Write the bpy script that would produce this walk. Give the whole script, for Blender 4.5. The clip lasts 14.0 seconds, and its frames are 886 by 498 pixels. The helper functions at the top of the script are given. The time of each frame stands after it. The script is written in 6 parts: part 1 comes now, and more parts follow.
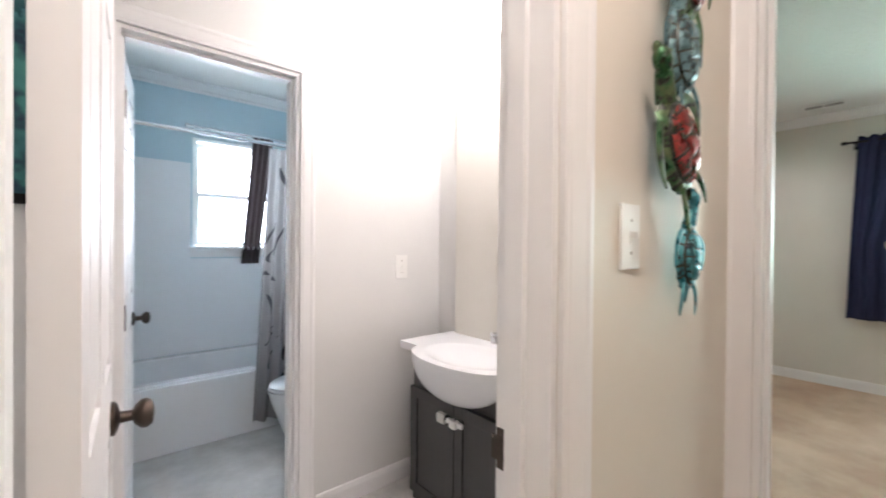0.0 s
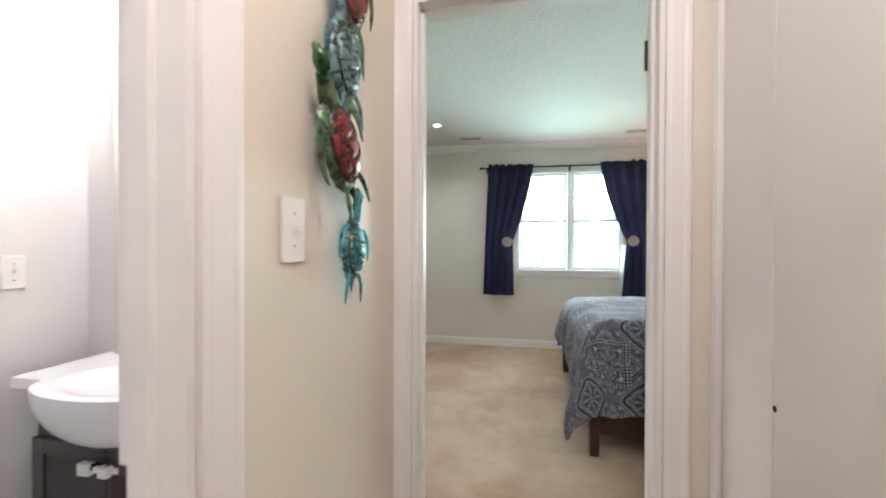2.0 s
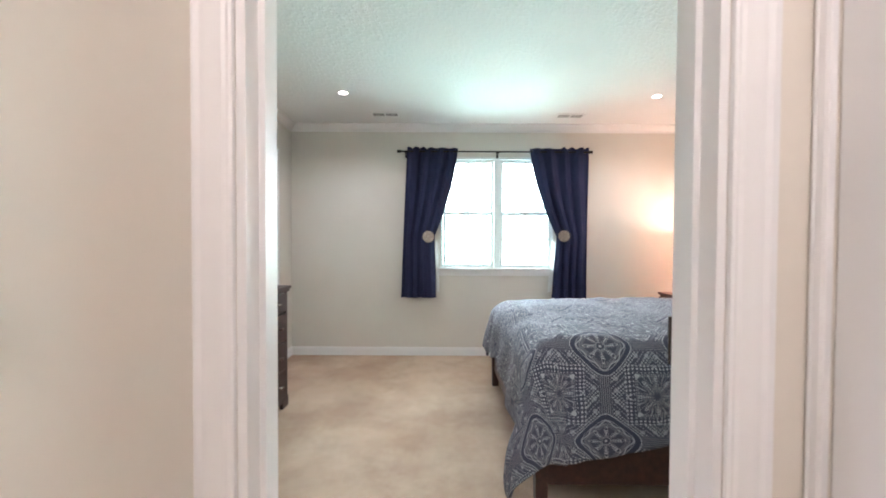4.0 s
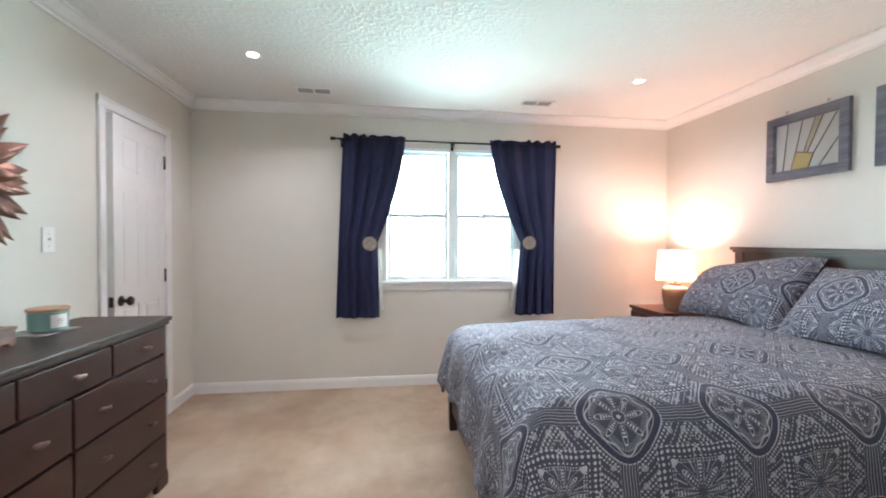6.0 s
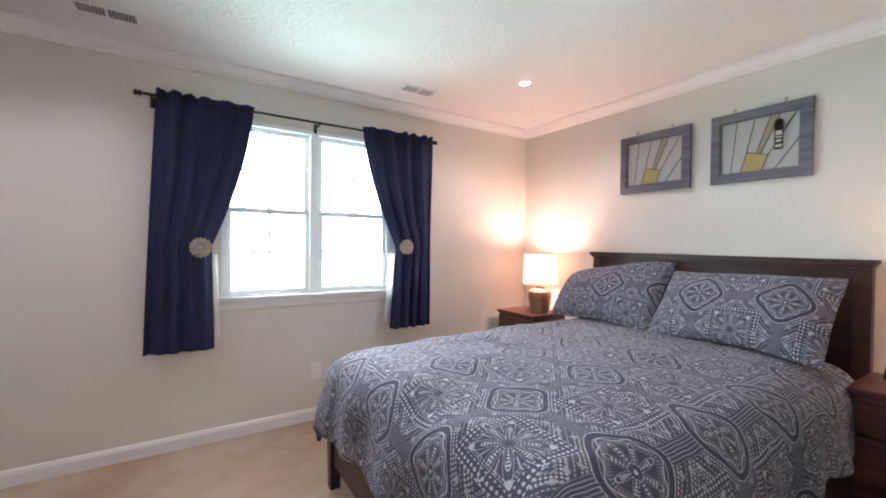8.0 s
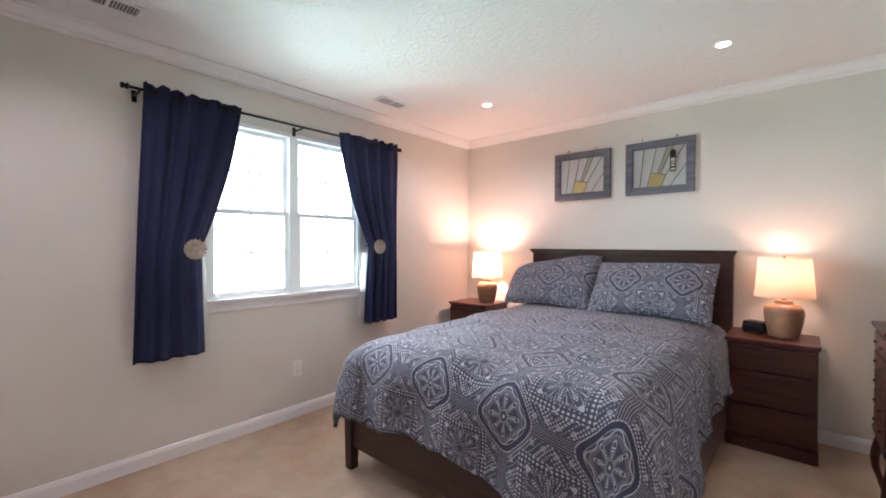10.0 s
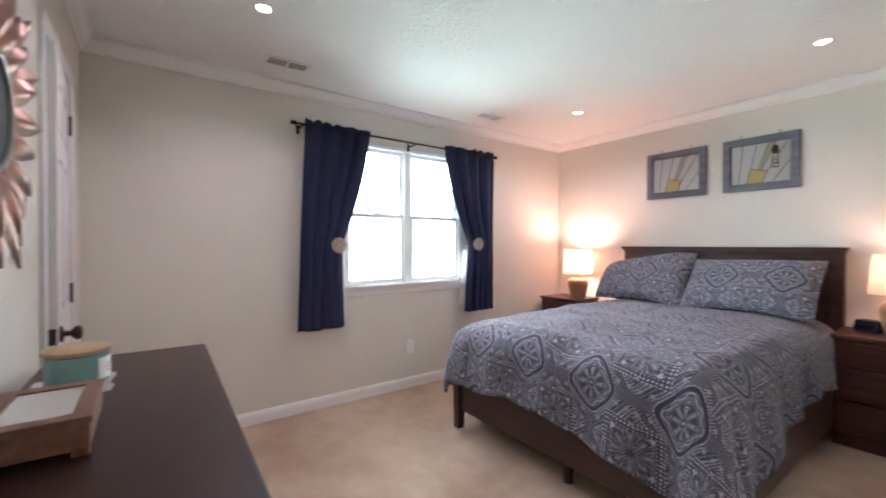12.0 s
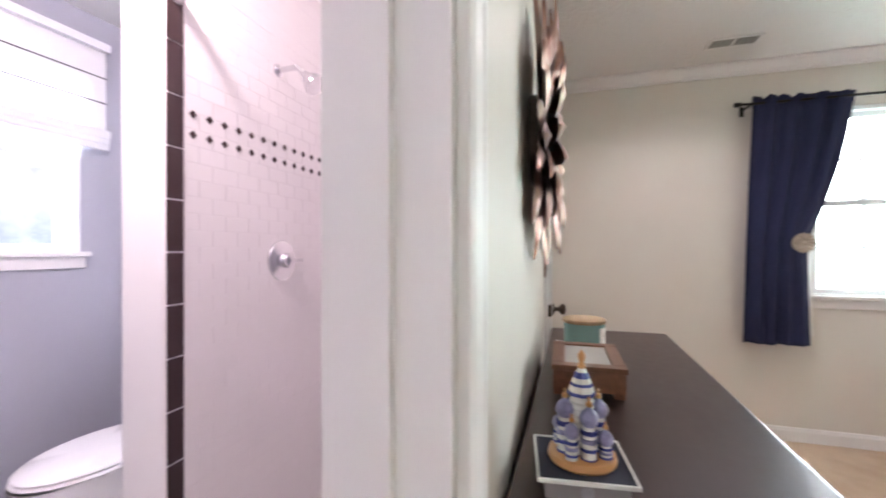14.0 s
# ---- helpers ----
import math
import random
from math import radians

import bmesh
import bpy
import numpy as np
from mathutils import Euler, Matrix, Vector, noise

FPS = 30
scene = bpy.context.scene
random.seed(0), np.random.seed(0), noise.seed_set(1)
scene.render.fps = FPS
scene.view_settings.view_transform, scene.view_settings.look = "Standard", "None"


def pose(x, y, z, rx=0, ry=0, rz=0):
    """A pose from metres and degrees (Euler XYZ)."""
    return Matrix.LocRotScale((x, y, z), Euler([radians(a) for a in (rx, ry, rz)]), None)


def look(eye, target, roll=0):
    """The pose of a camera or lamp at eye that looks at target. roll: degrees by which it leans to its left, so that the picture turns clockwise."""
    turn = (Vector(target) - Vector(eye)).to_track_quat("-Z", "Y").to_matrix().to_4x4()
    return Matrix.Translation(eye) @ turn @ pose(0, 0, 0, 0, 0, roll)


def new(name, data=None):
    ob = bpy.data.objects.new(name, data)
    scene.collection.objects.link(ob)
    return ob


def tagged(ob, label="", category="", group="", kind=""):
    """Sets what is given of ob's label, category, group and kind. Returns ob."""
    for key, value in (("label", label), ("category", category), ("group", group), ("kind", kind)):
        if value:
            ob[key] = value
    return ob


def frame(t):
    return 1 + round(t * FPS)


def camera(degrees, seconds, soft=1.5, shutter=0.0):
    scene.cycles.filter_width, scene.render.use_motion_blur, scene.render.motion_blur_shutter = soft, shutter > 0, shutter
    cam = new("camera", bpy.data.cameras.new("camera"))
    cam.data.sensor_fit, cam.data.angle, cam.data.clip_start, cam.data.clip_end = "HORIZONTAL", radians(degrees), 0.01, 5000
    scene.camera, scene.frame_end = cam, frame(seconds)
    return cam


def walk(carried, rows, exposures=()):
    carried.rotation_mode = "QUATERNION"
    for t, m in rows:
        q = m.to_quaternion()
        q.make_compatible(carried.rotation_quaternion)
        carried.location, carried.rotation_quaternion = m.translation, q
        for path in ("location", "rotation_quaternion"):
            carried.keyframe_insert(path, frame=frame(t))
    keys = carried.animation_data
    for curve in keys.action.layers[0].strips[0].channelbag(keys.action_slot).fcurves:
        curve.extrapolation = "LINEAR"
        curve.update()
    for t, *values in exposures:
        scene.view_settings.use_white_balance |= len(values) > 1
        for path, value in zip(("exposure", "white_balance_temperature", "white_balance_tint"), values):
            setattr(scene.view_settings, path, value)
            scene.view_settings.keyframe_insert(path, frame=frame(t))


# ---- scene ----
cam = camera(95.2, 14.0, soft=1.8, shutter=0.35)
PATH = [
    (0, (0.309, 0.688, 1.225), (1.607, 2.21, 1.21), 0.5),
    (0.5, (0.289, 0.639, 1.223), (1.844, 1.897, 1.211), 0.6),
    (1, (0.287, 0.613, 1.226), (2.038, 1.579, 1.212), 0.5),
    (1.5, (0.31, 0.605, 1.224), (2.192, 1.281, 1.207), 0.3),
    (2, (0.375, 0.615, 1.217), (2.336, 1.004, 1.2), 0.2),
    (2.5, (0.474, 0.635, 1.208), (2.469, 0.779, 1.188), 0.1),
    (2.7, (0.529, 0.642, 1.203), (2.528, 0.714, 1.18), 0.2),
    (4.8, (1.375, 0.66, 1.239), (3.374, 0.656, 1.196), 0.3),
    (5, (1.446, 0.665, 1.241), (3.446, 0.66, 1.199), 0.3),
    (5.5, (1.597, 0.671, 1.259), (3.594, 0.573, 1.221), 0.2),
    (6, (1.737, 0.639, 1.29), (3.72, 0.376, 1.249), 0.3),
    (6.5, (1.898, 0.653, 1.288), (3.842, 0.184, 1.253), 0.3),
    (7, (2.044, 0.67, 1.292), (3.933, 0.012, 1.262), 0.4),
    (7.5, (2.217, 0.746, 1.306), (4.025, -0.109, 1.267), 0.6),
    (8, (2.341, 0.882, 1.306), (4.026, -0.195, 1.279), 0.8),
    (8.5, (2.437, 1.131, 1.292), (3.992, -0.126, 1.268), 0.6),
    (9, (2.524, 1.305, 1.291), (4.006, -0.037, 1.265), 0.5),
    (9.2, (2.555, 1.365, 1.295), (3.99, -0.029, 1.271), 0.6),
    (11.3, (2.332, 1.893, 1.289), (3.623, 0.365, 1.266), -0.0),
    (11.5, (2.306, 1.916, 1.257), (3.683, 0.466, 1.25), -0.2),
    (12, (2.251, 1.954, 1.266), (3.865, 0.774, 1.246), 0.1),
    (12.5, (2.273, 2.015, 1.246), (4.119, 1.246, 1.231), 0.1),
    (13, (2.262, 2.075, 1.243), (4.238, 1.768, 1.228), 0.0),
    (13.5, (2.242, 2.123, 1.23), (4.239, 2.239, 1.227), -0.1),
    (14, (2.225, 2.176, 1.229), (4.143, 2.742, 1.229), -0.1),
]
EXPOSE = [(0, 0.60, 6250, 20), (2.7, 0.80, 6050, 21), (5.0, 1.12, 5950, 25), (8.0, 0.72, 6100, 34), (9.0, 0.68, 6200, 36), (12.0, 0.68, 6200, 38), (13.2, 0.72, 6300, 37), (14.0, 1.04, 6450, 34)]
walk(cam, [(t, look(eye, target, roll)) for t, eye, target, roll in PATH], EXPOSE)

# ---------------------------------------------------------------- world and light
world = bpy.data.worlds.new("world")
scene.world = world
world.use_nodes = True
wn = world.node_tree.nodes
sky = wn.new("ShaderNodeTexSky")
sky.sky_type, sky.sun_disc = "NISHITA", False
sky.sun_elevation, sky.sun_rotation = radians(52), radians(-80)
world.node_tree.links.new(sky.outputs[0], wn["Background"].inputs[0])
wn["Background"].inputs[1].default_value = 0.12


def lamp(name, kind, m, energy, color, size=0.05, spot=None):
    data = bpy.data.lights.new(name, kind)
    data.energy, data.color = energy, color
    if kind == "AREA":
        data.shape, data.size = "DISK", size
    else:
        data.shadow_soft_size = size
    if spot:
        data.spot_size, data.spot_blend = radians(spot), 0.7
    ob = new(name, data)
    ob.matrix_world = m
    return ob


sun = bpy.data.lights.new("sun", "SUN")
sun.energy, sun.angle, sun.color = 3.0, radians(0.6), (1.0, 0.95, 0.88)
sun_ob = new("sun", sun)
sun_ob.matrix_world = look((-8, -2, 12), (0, 0, 0))

# ---------------------------------------------------------------- materials


class Nodes:
    """A short way to write shader arithmetic."""

    def __init__(self, name):
        self.m = bpy.data.materials.new(name)
        self.m.use_nodes = True
        self.t = self.m.node_tree
        self.bsdf = self.t.nodes["Principled BSDF"]

    def put(self, kind, ins=(), **props):
        n = self.t.nodes.new(kind)
        if "operation" in props:
            n.operation = props["operation"]
        if "data_type" in props:
            n.data_type = props["data_type"]
        for k, v in dict(ins).items():
            self.wire(v, n.inputs[k])
        return n

    def wire(self, v, socket):
        if isinstance(v, bpy.types.NodeSocket):
            self.t.links.new(v, socket)
        else:
            socket.default_value = v

    def f(self, op, a, b=0.0, c=0.0):
        n = self.put("ShaderNodeMath", operation=op)
        for i, v in enumerate((a, b, c)):
            self.wire(v, n.inputs[i])
        return n.outputs[0]

    def mix(self, fac, a, b):
        n = self.put("ShaderNodeMix", data_type="RGBA")
        self.wire(fac, n.inputs[0])
        self.wire(a, n.inputs[6])
        self.wire(b, n.inputs[7])
        return n.outputs[2]

    def obj(self):
        return self.put("ShaderNodeTexCoord").outputs["Object"]

    def world_pos(self):
        return self.put("ShaderNodeNewGeometry").outputs["Position"]

    def noise(self, scale, detail=3.0, vec=None, rough=0.55):
        n = self.put("ShaderNodeTexNoise", {"Scale": scale, "Detail": detail, "Roughness": rough})
        self.wire(vec if vec is not None else self.world_pos(), n.inputs["Vector"])
        return n.outputs["Fac"]

    def ramp(self, v, lo, hi):
        n = self.put("ShaderNodeMapRange", {"Value": v, "From Min": lo, "From Max": hi})
        return n.outputs[0]

    def bump(self, h, strength, dist=0.01):
        n = self.put("ShaderNodeBump", {"Height": h, "Strength": strength, "Distance": dist})
        self.wire(n.outputs[0], self.bsdf.inputs["Normal"])


def rgb(*c):
    return (*c, 1.0)


def paint(name, col, rough=0.6, var=0.05, fine=120.0, bump=0.08, spec=0.4, metal=0.0, dist=0.002, coarse=1.7):
    k = Nodes(name)
    dark = rgb(*[c * (1 - var) for c in col])
    light = rgb(*[min(1, c * (1 + var)) for c in col])
    big = k.ramp(k.noise(coarse, 4), 0.3, 0.7)
    k.wire(k.mix(big, dark, light), k.bsdf.inputs["Base Color"])
    small = k.noise(fine, 3)
    if bump:
        k.wire(k.f("ADD", k.f("MULTIPLY", small, 0.12), rough - 0.06), k.bsdf.inputs["Roughness"])
    else:
        k.wire(k.f("ADD", k.f("MULTIPLY", k.noise(3.0, 3), 0.10), rough - 0.05), k.bsdf.inputs["Roughness"])
    k.bsdf.inputs["Specular IOR Level"].default_value = spec
    k.bsdf.inputs["Metallic"].default_value = metal
    if bump:
        k.bump(small, bump, dist)
    return k.m


def carpet_mat():
    k = Nodes("carpet")
    patch = k.ramp(k.noise(2.0, 6, rough=0.62), 0.38, 0.62)
    col = k.mix(patch, rgb(0.44, 0.30, 0.20), rgb(0.67, 0.52, 0.38))
    stain = k.ramp(k.noise(3.1, 3), 0.62, 0.75)
    col = k.mix(k.f("MULTIPLY", stain, 0.4), col, rgb(0.46, 0.26, 0.17))
    worn = k.ramp(k.noise(0.75, 5, rough=0.7), 0.45, 0.62)
    col = k.mix(k.f("MULTIPLY", worn, 0.5), col, rgb(0.57, 0.37, 0.245))
    tuft = k.noise(260, 2)
    col = k.mix(k.f("MULTIPLY", tuft, 0.35), col, rgb(0.36, 0.27, 0.19))
    k.wire(col, k.bsdf.inputs["Base Color"])
    k.bsdf.inputs["Roughness"].default_value = 0.95
    k.bsdf.inputs["Specular IOR Level"].default_value = 0.1
    k.bsdf.inputs["Sheen Weight"].default_value = 0.2
    k.bump(k.f("ADD", tuft, k.f("MULTIPLY", k.noise(14, 4), 0.8)), 0.7, 0.008)
    return k.m


def ceiling_mat():
    k = Nodes("ceiling_texture")
    k.wire(k.mix(k.noise(1.2, 3), rgb(0.72, 0.72, 0.70), rgb(0.80, 0.80, 0.78)), k.bsdf.inputs["Base Color"])
    k.bsdf.inputs["Roughness"].default_value = 0.85
    k.bsdf.inputs["Specular IOR Level"].default_value = 0.2
    blobs = k.ramp(k.noise(36, 4, rough=0.6), 0.48, 0.60)
    k.bump(blobs, 0.42, 0.006)
    return k.m


def wood_mat(name, a, b, rough=0.32, spec=0.5, axis=0, relief=0.05):
    k = Nodes(name)
    mp = k.put("ShaderNodeMapping", {"Vector": k.world_pos()})
    s = [28.0, 28.0, 28.0]
    s[axis] = 2.2
    mp.inputs["Scale"].default_value = s
    grain = k.ramp(k.noise(1.0, 5, mp.outputs[0], 0.65), 0.3, 0.72)
    k.wire(k.mix(grain, rgb(*a), rgb(*b)), k.bsdf.inputs["Base Color"])
    k.wire(k.f("ADD", k.f("MULTIPLY", k.noise(40, 3), 0.08), rough - 0.04), k.bsdf.inputs["Roughness"])
    k.bsdf.inputs["Specular IOR Level"].default_value = spec
    k.bump(grain, relief, 0.0006)
    return k.m


def metal_mat(name, col, rough=0.2, var=0.2, bump=0.1, fine=60):
    k = Nodes(name)
    v = k.noise(18, 4)
    k.wire(k.mix(v, rgb(*[c * (1 - var) for c in col]), rgb(*[min(1, c * (1 + var)) for c in col])), k.bsdf.inputs["Base Color"])
    k.bsdf.inputs["Metallic"].default_value = 1.0
    k.wire(k.f("ADD", k.f("MULTIPLY", v, 0.2), rough - 0.1), k.bsdf.inputs["Roughness"])
    k.bump(k.noise(fine, 2), bump, 0.001)
    return k.m


def glass_mat(name, tint=(1, 1, 1), rough=0.0):
    k = Nodes(name)
    k.bsdf.inputs["Base Color"].default_value = rgb(*tint)
    k.bsdf.inputs["Transmission Weight"].default_value = 1.0
    k.bsdf.inputs["Roughness"].default_value = rough
    k.bsdf.inputs["IOR"].default_value = 1.45
    return k.m


def thin_mat(name, col, trans=0.5, rough=0.8, glow=None, power=0.0):
    """Cloth, paper or frosted glass that lets light through."""
    k = Nodes(name)
    weave = k.noise(300, 2)
    c = k.mix(k.f("MULTIPLY", weave, 0.5), rgb(*col), rgb(*[x * 0.85 for x in col]))
    k.wire(c, k.bsdf.inputs["Base Color"])
    k.bsdf.inputs["Roughness"].default_value = rough
    tr = k.put("ShaderNodeBsdfTranslucent", {"Color": c})
    mx = k.put("ShaderNodeMixShader", {0: trans})
    k.t.links.new(k.bsdf.outputs[0], mx.inputs[1])
    k.t.links.new(tr.outputs[0], mx.inputs[2])
    k.t.links.new(mx.outputs[0], k.t.nodes["Material Output"].inputs[0])
    if glow:
        k.bsdf.inputs["Emission Color"].default_value = rgb(*glow)
        k.bsdf.inputs["Emission Strength"].default_value = power
    return k.m


def glow_mat(name, col, power):
    k = Nodes(name)
    k.bsdf.inputs["Base Color"].default_value = rgb(0.8, 0.8, 0.8)
    k.bsdf.inputs["Emission Color"].default_value = rgb(*col)
    k.bsdf.inputs["Emission Strength"].default_value = power
    return k.m


def bedding_mat():
    """Woven-print cotton: dark rounded medallions joined by striped bands, star flowers in dotted squares between them."""
    k = Nodes("printed_cotton")
    uv = k.put("ShaderNodeTexCoord").outputs["UV"]
    wob = k.put("ShaderNodeTexNoise", {"Scale": 9.0, "Detail": 2.0, "Vector": uv})
    off = k.put("ShaderNodeVectorMath", {0: wob.outputs["Color"], 1: (0.5, 0.5, 0.5)}, operation="SUBTRACT")
    scl = k.put("ShaderNodeVectorMath", {0: off.outputs[0]}, operation="SCALE")
    scl.inputs["Scale"].default_value = 0.012
    add = k.put("ShaderNodeVectorMath", {0: uv, 1: scl.outputs[0]}, operation="ADD")
    sep = k.put("ShaderNodeSeparateXYZ", {0: add.outputs[0]})
    f = k.f
    u, v = f("DIVIDE", sep.outputs[0], 0.405), f("DIVIDE", sep.outputs[1], 0.405)

    def cell(s):
        return f("SUBTRACT", f("FRACT", s), 0.5)

    def band(x, mid, half):
        return f("LESS_THAN", f("ABSOLUTE", f("SUBTRACT", x, mid)), half)

    def either(*xs):
        out = xs[0]
        for x in xs[1:]:
            out = f("MAXIMUM", out, x)
        return out

    def both(*xs):
        out = xs[0]
        for x in xs[1:]:
            out = f("MULTIPLY", out, x)
        return out

    ax, ay = cell(u), cell(v)
    bx, by = cell(f("ADD", u, 0.5)), cell(f("ADD", v, 0.5))

    def polar(x, y):
        return f("SQRT", f("ADD", f("MULTIPLY", x, x), f("MULTIPLY", y, y))), f("ARCTAN2", y, x)

    def dots(x, y, n, r):
        dx = f("SUBTRACT", f("FRACT", f("MULTIPLY", x, n)), 0.5)
        dy = f("SUBTRACT", f("FRACT", f("MULTIPLY", y, n)), 0.5)
        return f("LESS_THAN", f("ADD", f("MULTIPLY", dx, dx), f("MULTIPLY", dy, dy)), r * r)

    aax, aay, abx, aby = (f("ABSOLUTE", s) for s in (ax, ay, bx, by))
    # medallion at A: a rounded square set cornerwise
    dg, dh = f("MULTIPLY", f("ADD", aax, aay), 0.7071), f("MULTIPLY", f("SUBTRACT", aax, aay), 0.7071)
    octa = f("MULTIPLY", 1.02, f("POWER", f("ADD", f("POWER", dg, 4.0), f("POWER", f("ABSOLUTE", dh), 4.0)), 0.25))
    ra, ta = polar(ax, ay)
    petal = f("ABSOLUTE", f("COSINE", f("MULTIPLY", ta, 4.0)))
    pr = f("MULTIPLY", f("ADD", f("MULTIPLY", f("POWER", petal, 2.4), 0.76), 0.24), 0.178)
    edge_a = band(ra, pr, 0.006)
    spine = both(f("GREATER_THAN", petal, 0.90), band(ra, 0.090, 0.055), f("GREATER_THAN", f("SINE", f("MULTIPLY", ra, 300.0)), -0.2))
    heart = f("LESS_THAN", ra, 0.014)
    scallop = both(band(octa, f("ADD", 0.200, f("MULTIPLY", f("COSINE", f("MULTIPLY", ta, 8.0)), 0.012)), 0.006), 1.0)
    scallop2 = both(band(octa, 0.182, 0.005), f("GREATER_THAN", f("SINE", f("MULTIPLY", ta, 64.0)), -0.3))
    rim = either(f("MULTIPLY", both(band(octa, 0.268, 0.0045), f("GREATER_THAN", f("SINE", f("MULTIPLY", ta, 60.0)), -0.7)), 0.9), f("MULTIPLY", band(octa, 0.218, 0.003), 0.7))
    in_a = f("LESS_THAN", octa, 0.264)
    hatch = both(band(octa, 0.168, 0.022), f("GREATER_THAN", f("SINE", f("MULTIPLY", ta, 72.0)), 0.1), f("GREATER_THAN", ra, f("ADD", pr, 0.012)))
    light_a = either(f("MULTIPLY", hatch, 0.35), edge_a, spine, heart, f("MULTIPLY", scallop, 0.75), f("MULTIPLY", scallop2, 0.5))
    # flower square at B
    sq = f("MAXIMUM", abx, aby)
    rb, tb = polar(bx, by)
    pb = f("ABSOLUTE", f("COSINE", f("MULTIPLY", tb, 4.0)))
    prb = f("MULTIPLY", f("ADD", f("MULTIPLY", f("POWER", pb, 2.2), 0.74), 0.26), 0.285)
    edge_b = either(band(rb, prb, 0.006), f("MULTIPLY", band(rb, f("MULTIPLY", prb, 0.66), 0.006), 0.8))
    spine_b = both(f("GREATER_THAN", pb, 0.94), band(rb, 0.10, 0.07), f("GREATER_THAN", f("SINE", f("MULTIPLY", rb, 280.0)), -0.1))
    leaf = both(f("LESS_THAN", pb, 0.22), band(rb, 0.17, 0.045), f("GREATER_THAN", f("SINE", f("MULTIPLY", tb, 40.0)), 0.0))
    dot1 = either(both(band(sq, 0.280, 0.020), dots(bx, by, 25.0, 0.32)), both(band(sq, 0.240, 0.020), dots(bx, by, 25.0, 0.24)), f("MULTIPLY", both(band(sq, 0.195, 0.012), dots(bx, by, 41.0, 0.36)), 0.7))
    line1 = band(sq, 0.300, 0.004)
    corner = both(f("LESS_THAN", polar(f("SUBTRACT", abx, 0.185), f("SUBTRACT", aby, 0.185))[0], 0.022), 0.9)
    in_b = f("LESS_THAN", sq, 0.300)
    light_b = either(edge_b, spine_b, f("MULTIPLY", leaf, 0.7), dot1, f("MULTIPLY", line1, 0.18), corner)
    # striped bands that join the medallions
    lane = f("MINIMUM", aax, aay)
    in_lane = f("LESS_THAN", lane, 0.062)
    stripe = f("GREATER_THAN", f("COSINE", f("MULTIPLY", lane, 300.0)), 0.68)
    # chevrons and dots that fill the rest
    d = f("ADD", abx, aby)
    chev = f("GREATER_THAN", f("SINE", f("MULTIPLY", d, 128.0)), 0.66)
    chev_d = both(chev, f("GREATER_THAN", f("SINE", f("MULTIPLY", f("SUBTRACT", abx, aby), 150.0)), -0.35))
    e = f("SUBTRACT", abx, aby)
    beads = both(dots(d, e, 26.0, 0.32), f("GREATER_THAN", f("SINE", f("MULTIPLY", d, 34.0)), -0.1))
    buds = dots(bx, by, 9.0, 0.20)
    zone = f("GREATER_THAN", f("SINE", f("ADD", f("MULTIPLY", d, 34.0), 0.4)), 0.1)
    fill = either(f("MULTIPLY", beads, 0.85), f("MULTIPLY", buds, 0.5), f("MULTIPLY", both(chev_d, f("SUBTRACT", 1.0, zone)), 0.6))
    # put together, nearest motif first
    out = f("ADD", f("MULTIPLY", in_lane, f("MULTIPLY", stripe, 0.6)), f("MULTIPLY", f("SUBTRACT", 1.0, in_lane), fill))
    out = f("ADD", f("MULTIPLY", in_b, light_b), f("MULTIPLY", f("SUBTRACT", 1.0, in_b), out))
    out = f("ADD", f("MULTIPLY", in_a, light_a), f("MULTIPLY", f("SUBTRACT", 1.0, in_a), out))
    out = either(out, rim)
    weave = k.put("ShaderNodeTexNoise", {"Scale": 170.0, "Detail": 3.0, "Vector": uv}).outputs["Fac"]
    out = f("MULTIPLY", out, f("ADD", 0.62, f("MULTIPLY", weave, 0.55)))
    ground = k.mix(both(in_a, f("GREATER_THAN", octa, 0.208)), rgb(0.054, 0.057, 0.084), rgb(0.032, 0.035, 0.064))
    ground = k.mix(f("MULTIPLY", weave, 0.5), ground, rgb(0.095, 0.098, 0.128))
    k.wire(k.mix(out, ground, rgb(0.46, 0.46, 0.485)), k.bsdf.inputs["Base Color"])
    k.bsdf.inputs["Roughness"].default_value = 0.9
    k.bsdf.inputs["Specular IOR Level"].default_value = 0.15
    k.bsdf.inputs["Sheen Weight"].default_value = 0.08
    big = k.put("ShaderNodeTexNoise", {"Scale": 7.0, "Detail": 4.0, "Vector": uv}).outputs["Fac"]
    k.bump(f("ADD", f("MULTIPLY", weave, 0.12), big), 0.5, 0.02)
    return k.m


M_WALL = paint("greige_wall_paint", (0.67, 0.64, 0.58), 0.42, 0.03, 160, 0.03, 0.5)
M_HALL = paint("cream_wall_paint", (0.70, 0.65, 0.57), 0.5, 0.03, 160, 0.06)
M_GREY = paint("pale_grey_wall_paint", (0.70, 0.69, 0.67), 0.5, 0.03, 160, 0.06)
M_BLUE = paint("pale_blue_wall_paint", (0.47, 0.60, 0.65), 0.5, 0.03, 160, 0.06)
M_SLATE = paint("slate_grey_wall_paint", (0.36, 0.37, 0.42), 0.5, 0.04, 160, 0.06)
M_TRIM = paint("white_trim_gloss", (0.78, 0.77, 0.76), 0.42, 0.012, 300, 0.0, 0.5, coarse=0.8)
M_DOOR = paint("white_door_paint", (0.77, 0.76, 0.75), 0.42, 0.012, 300, 0.0, 0.5, coarse=0.8)
M_CEIL = ceiling_mat()
M_SMOOTH = paint("smooth_ceiling_paint", (0.76, 0.76, 0.74), 0.7, 0.03, 140, 0.05)
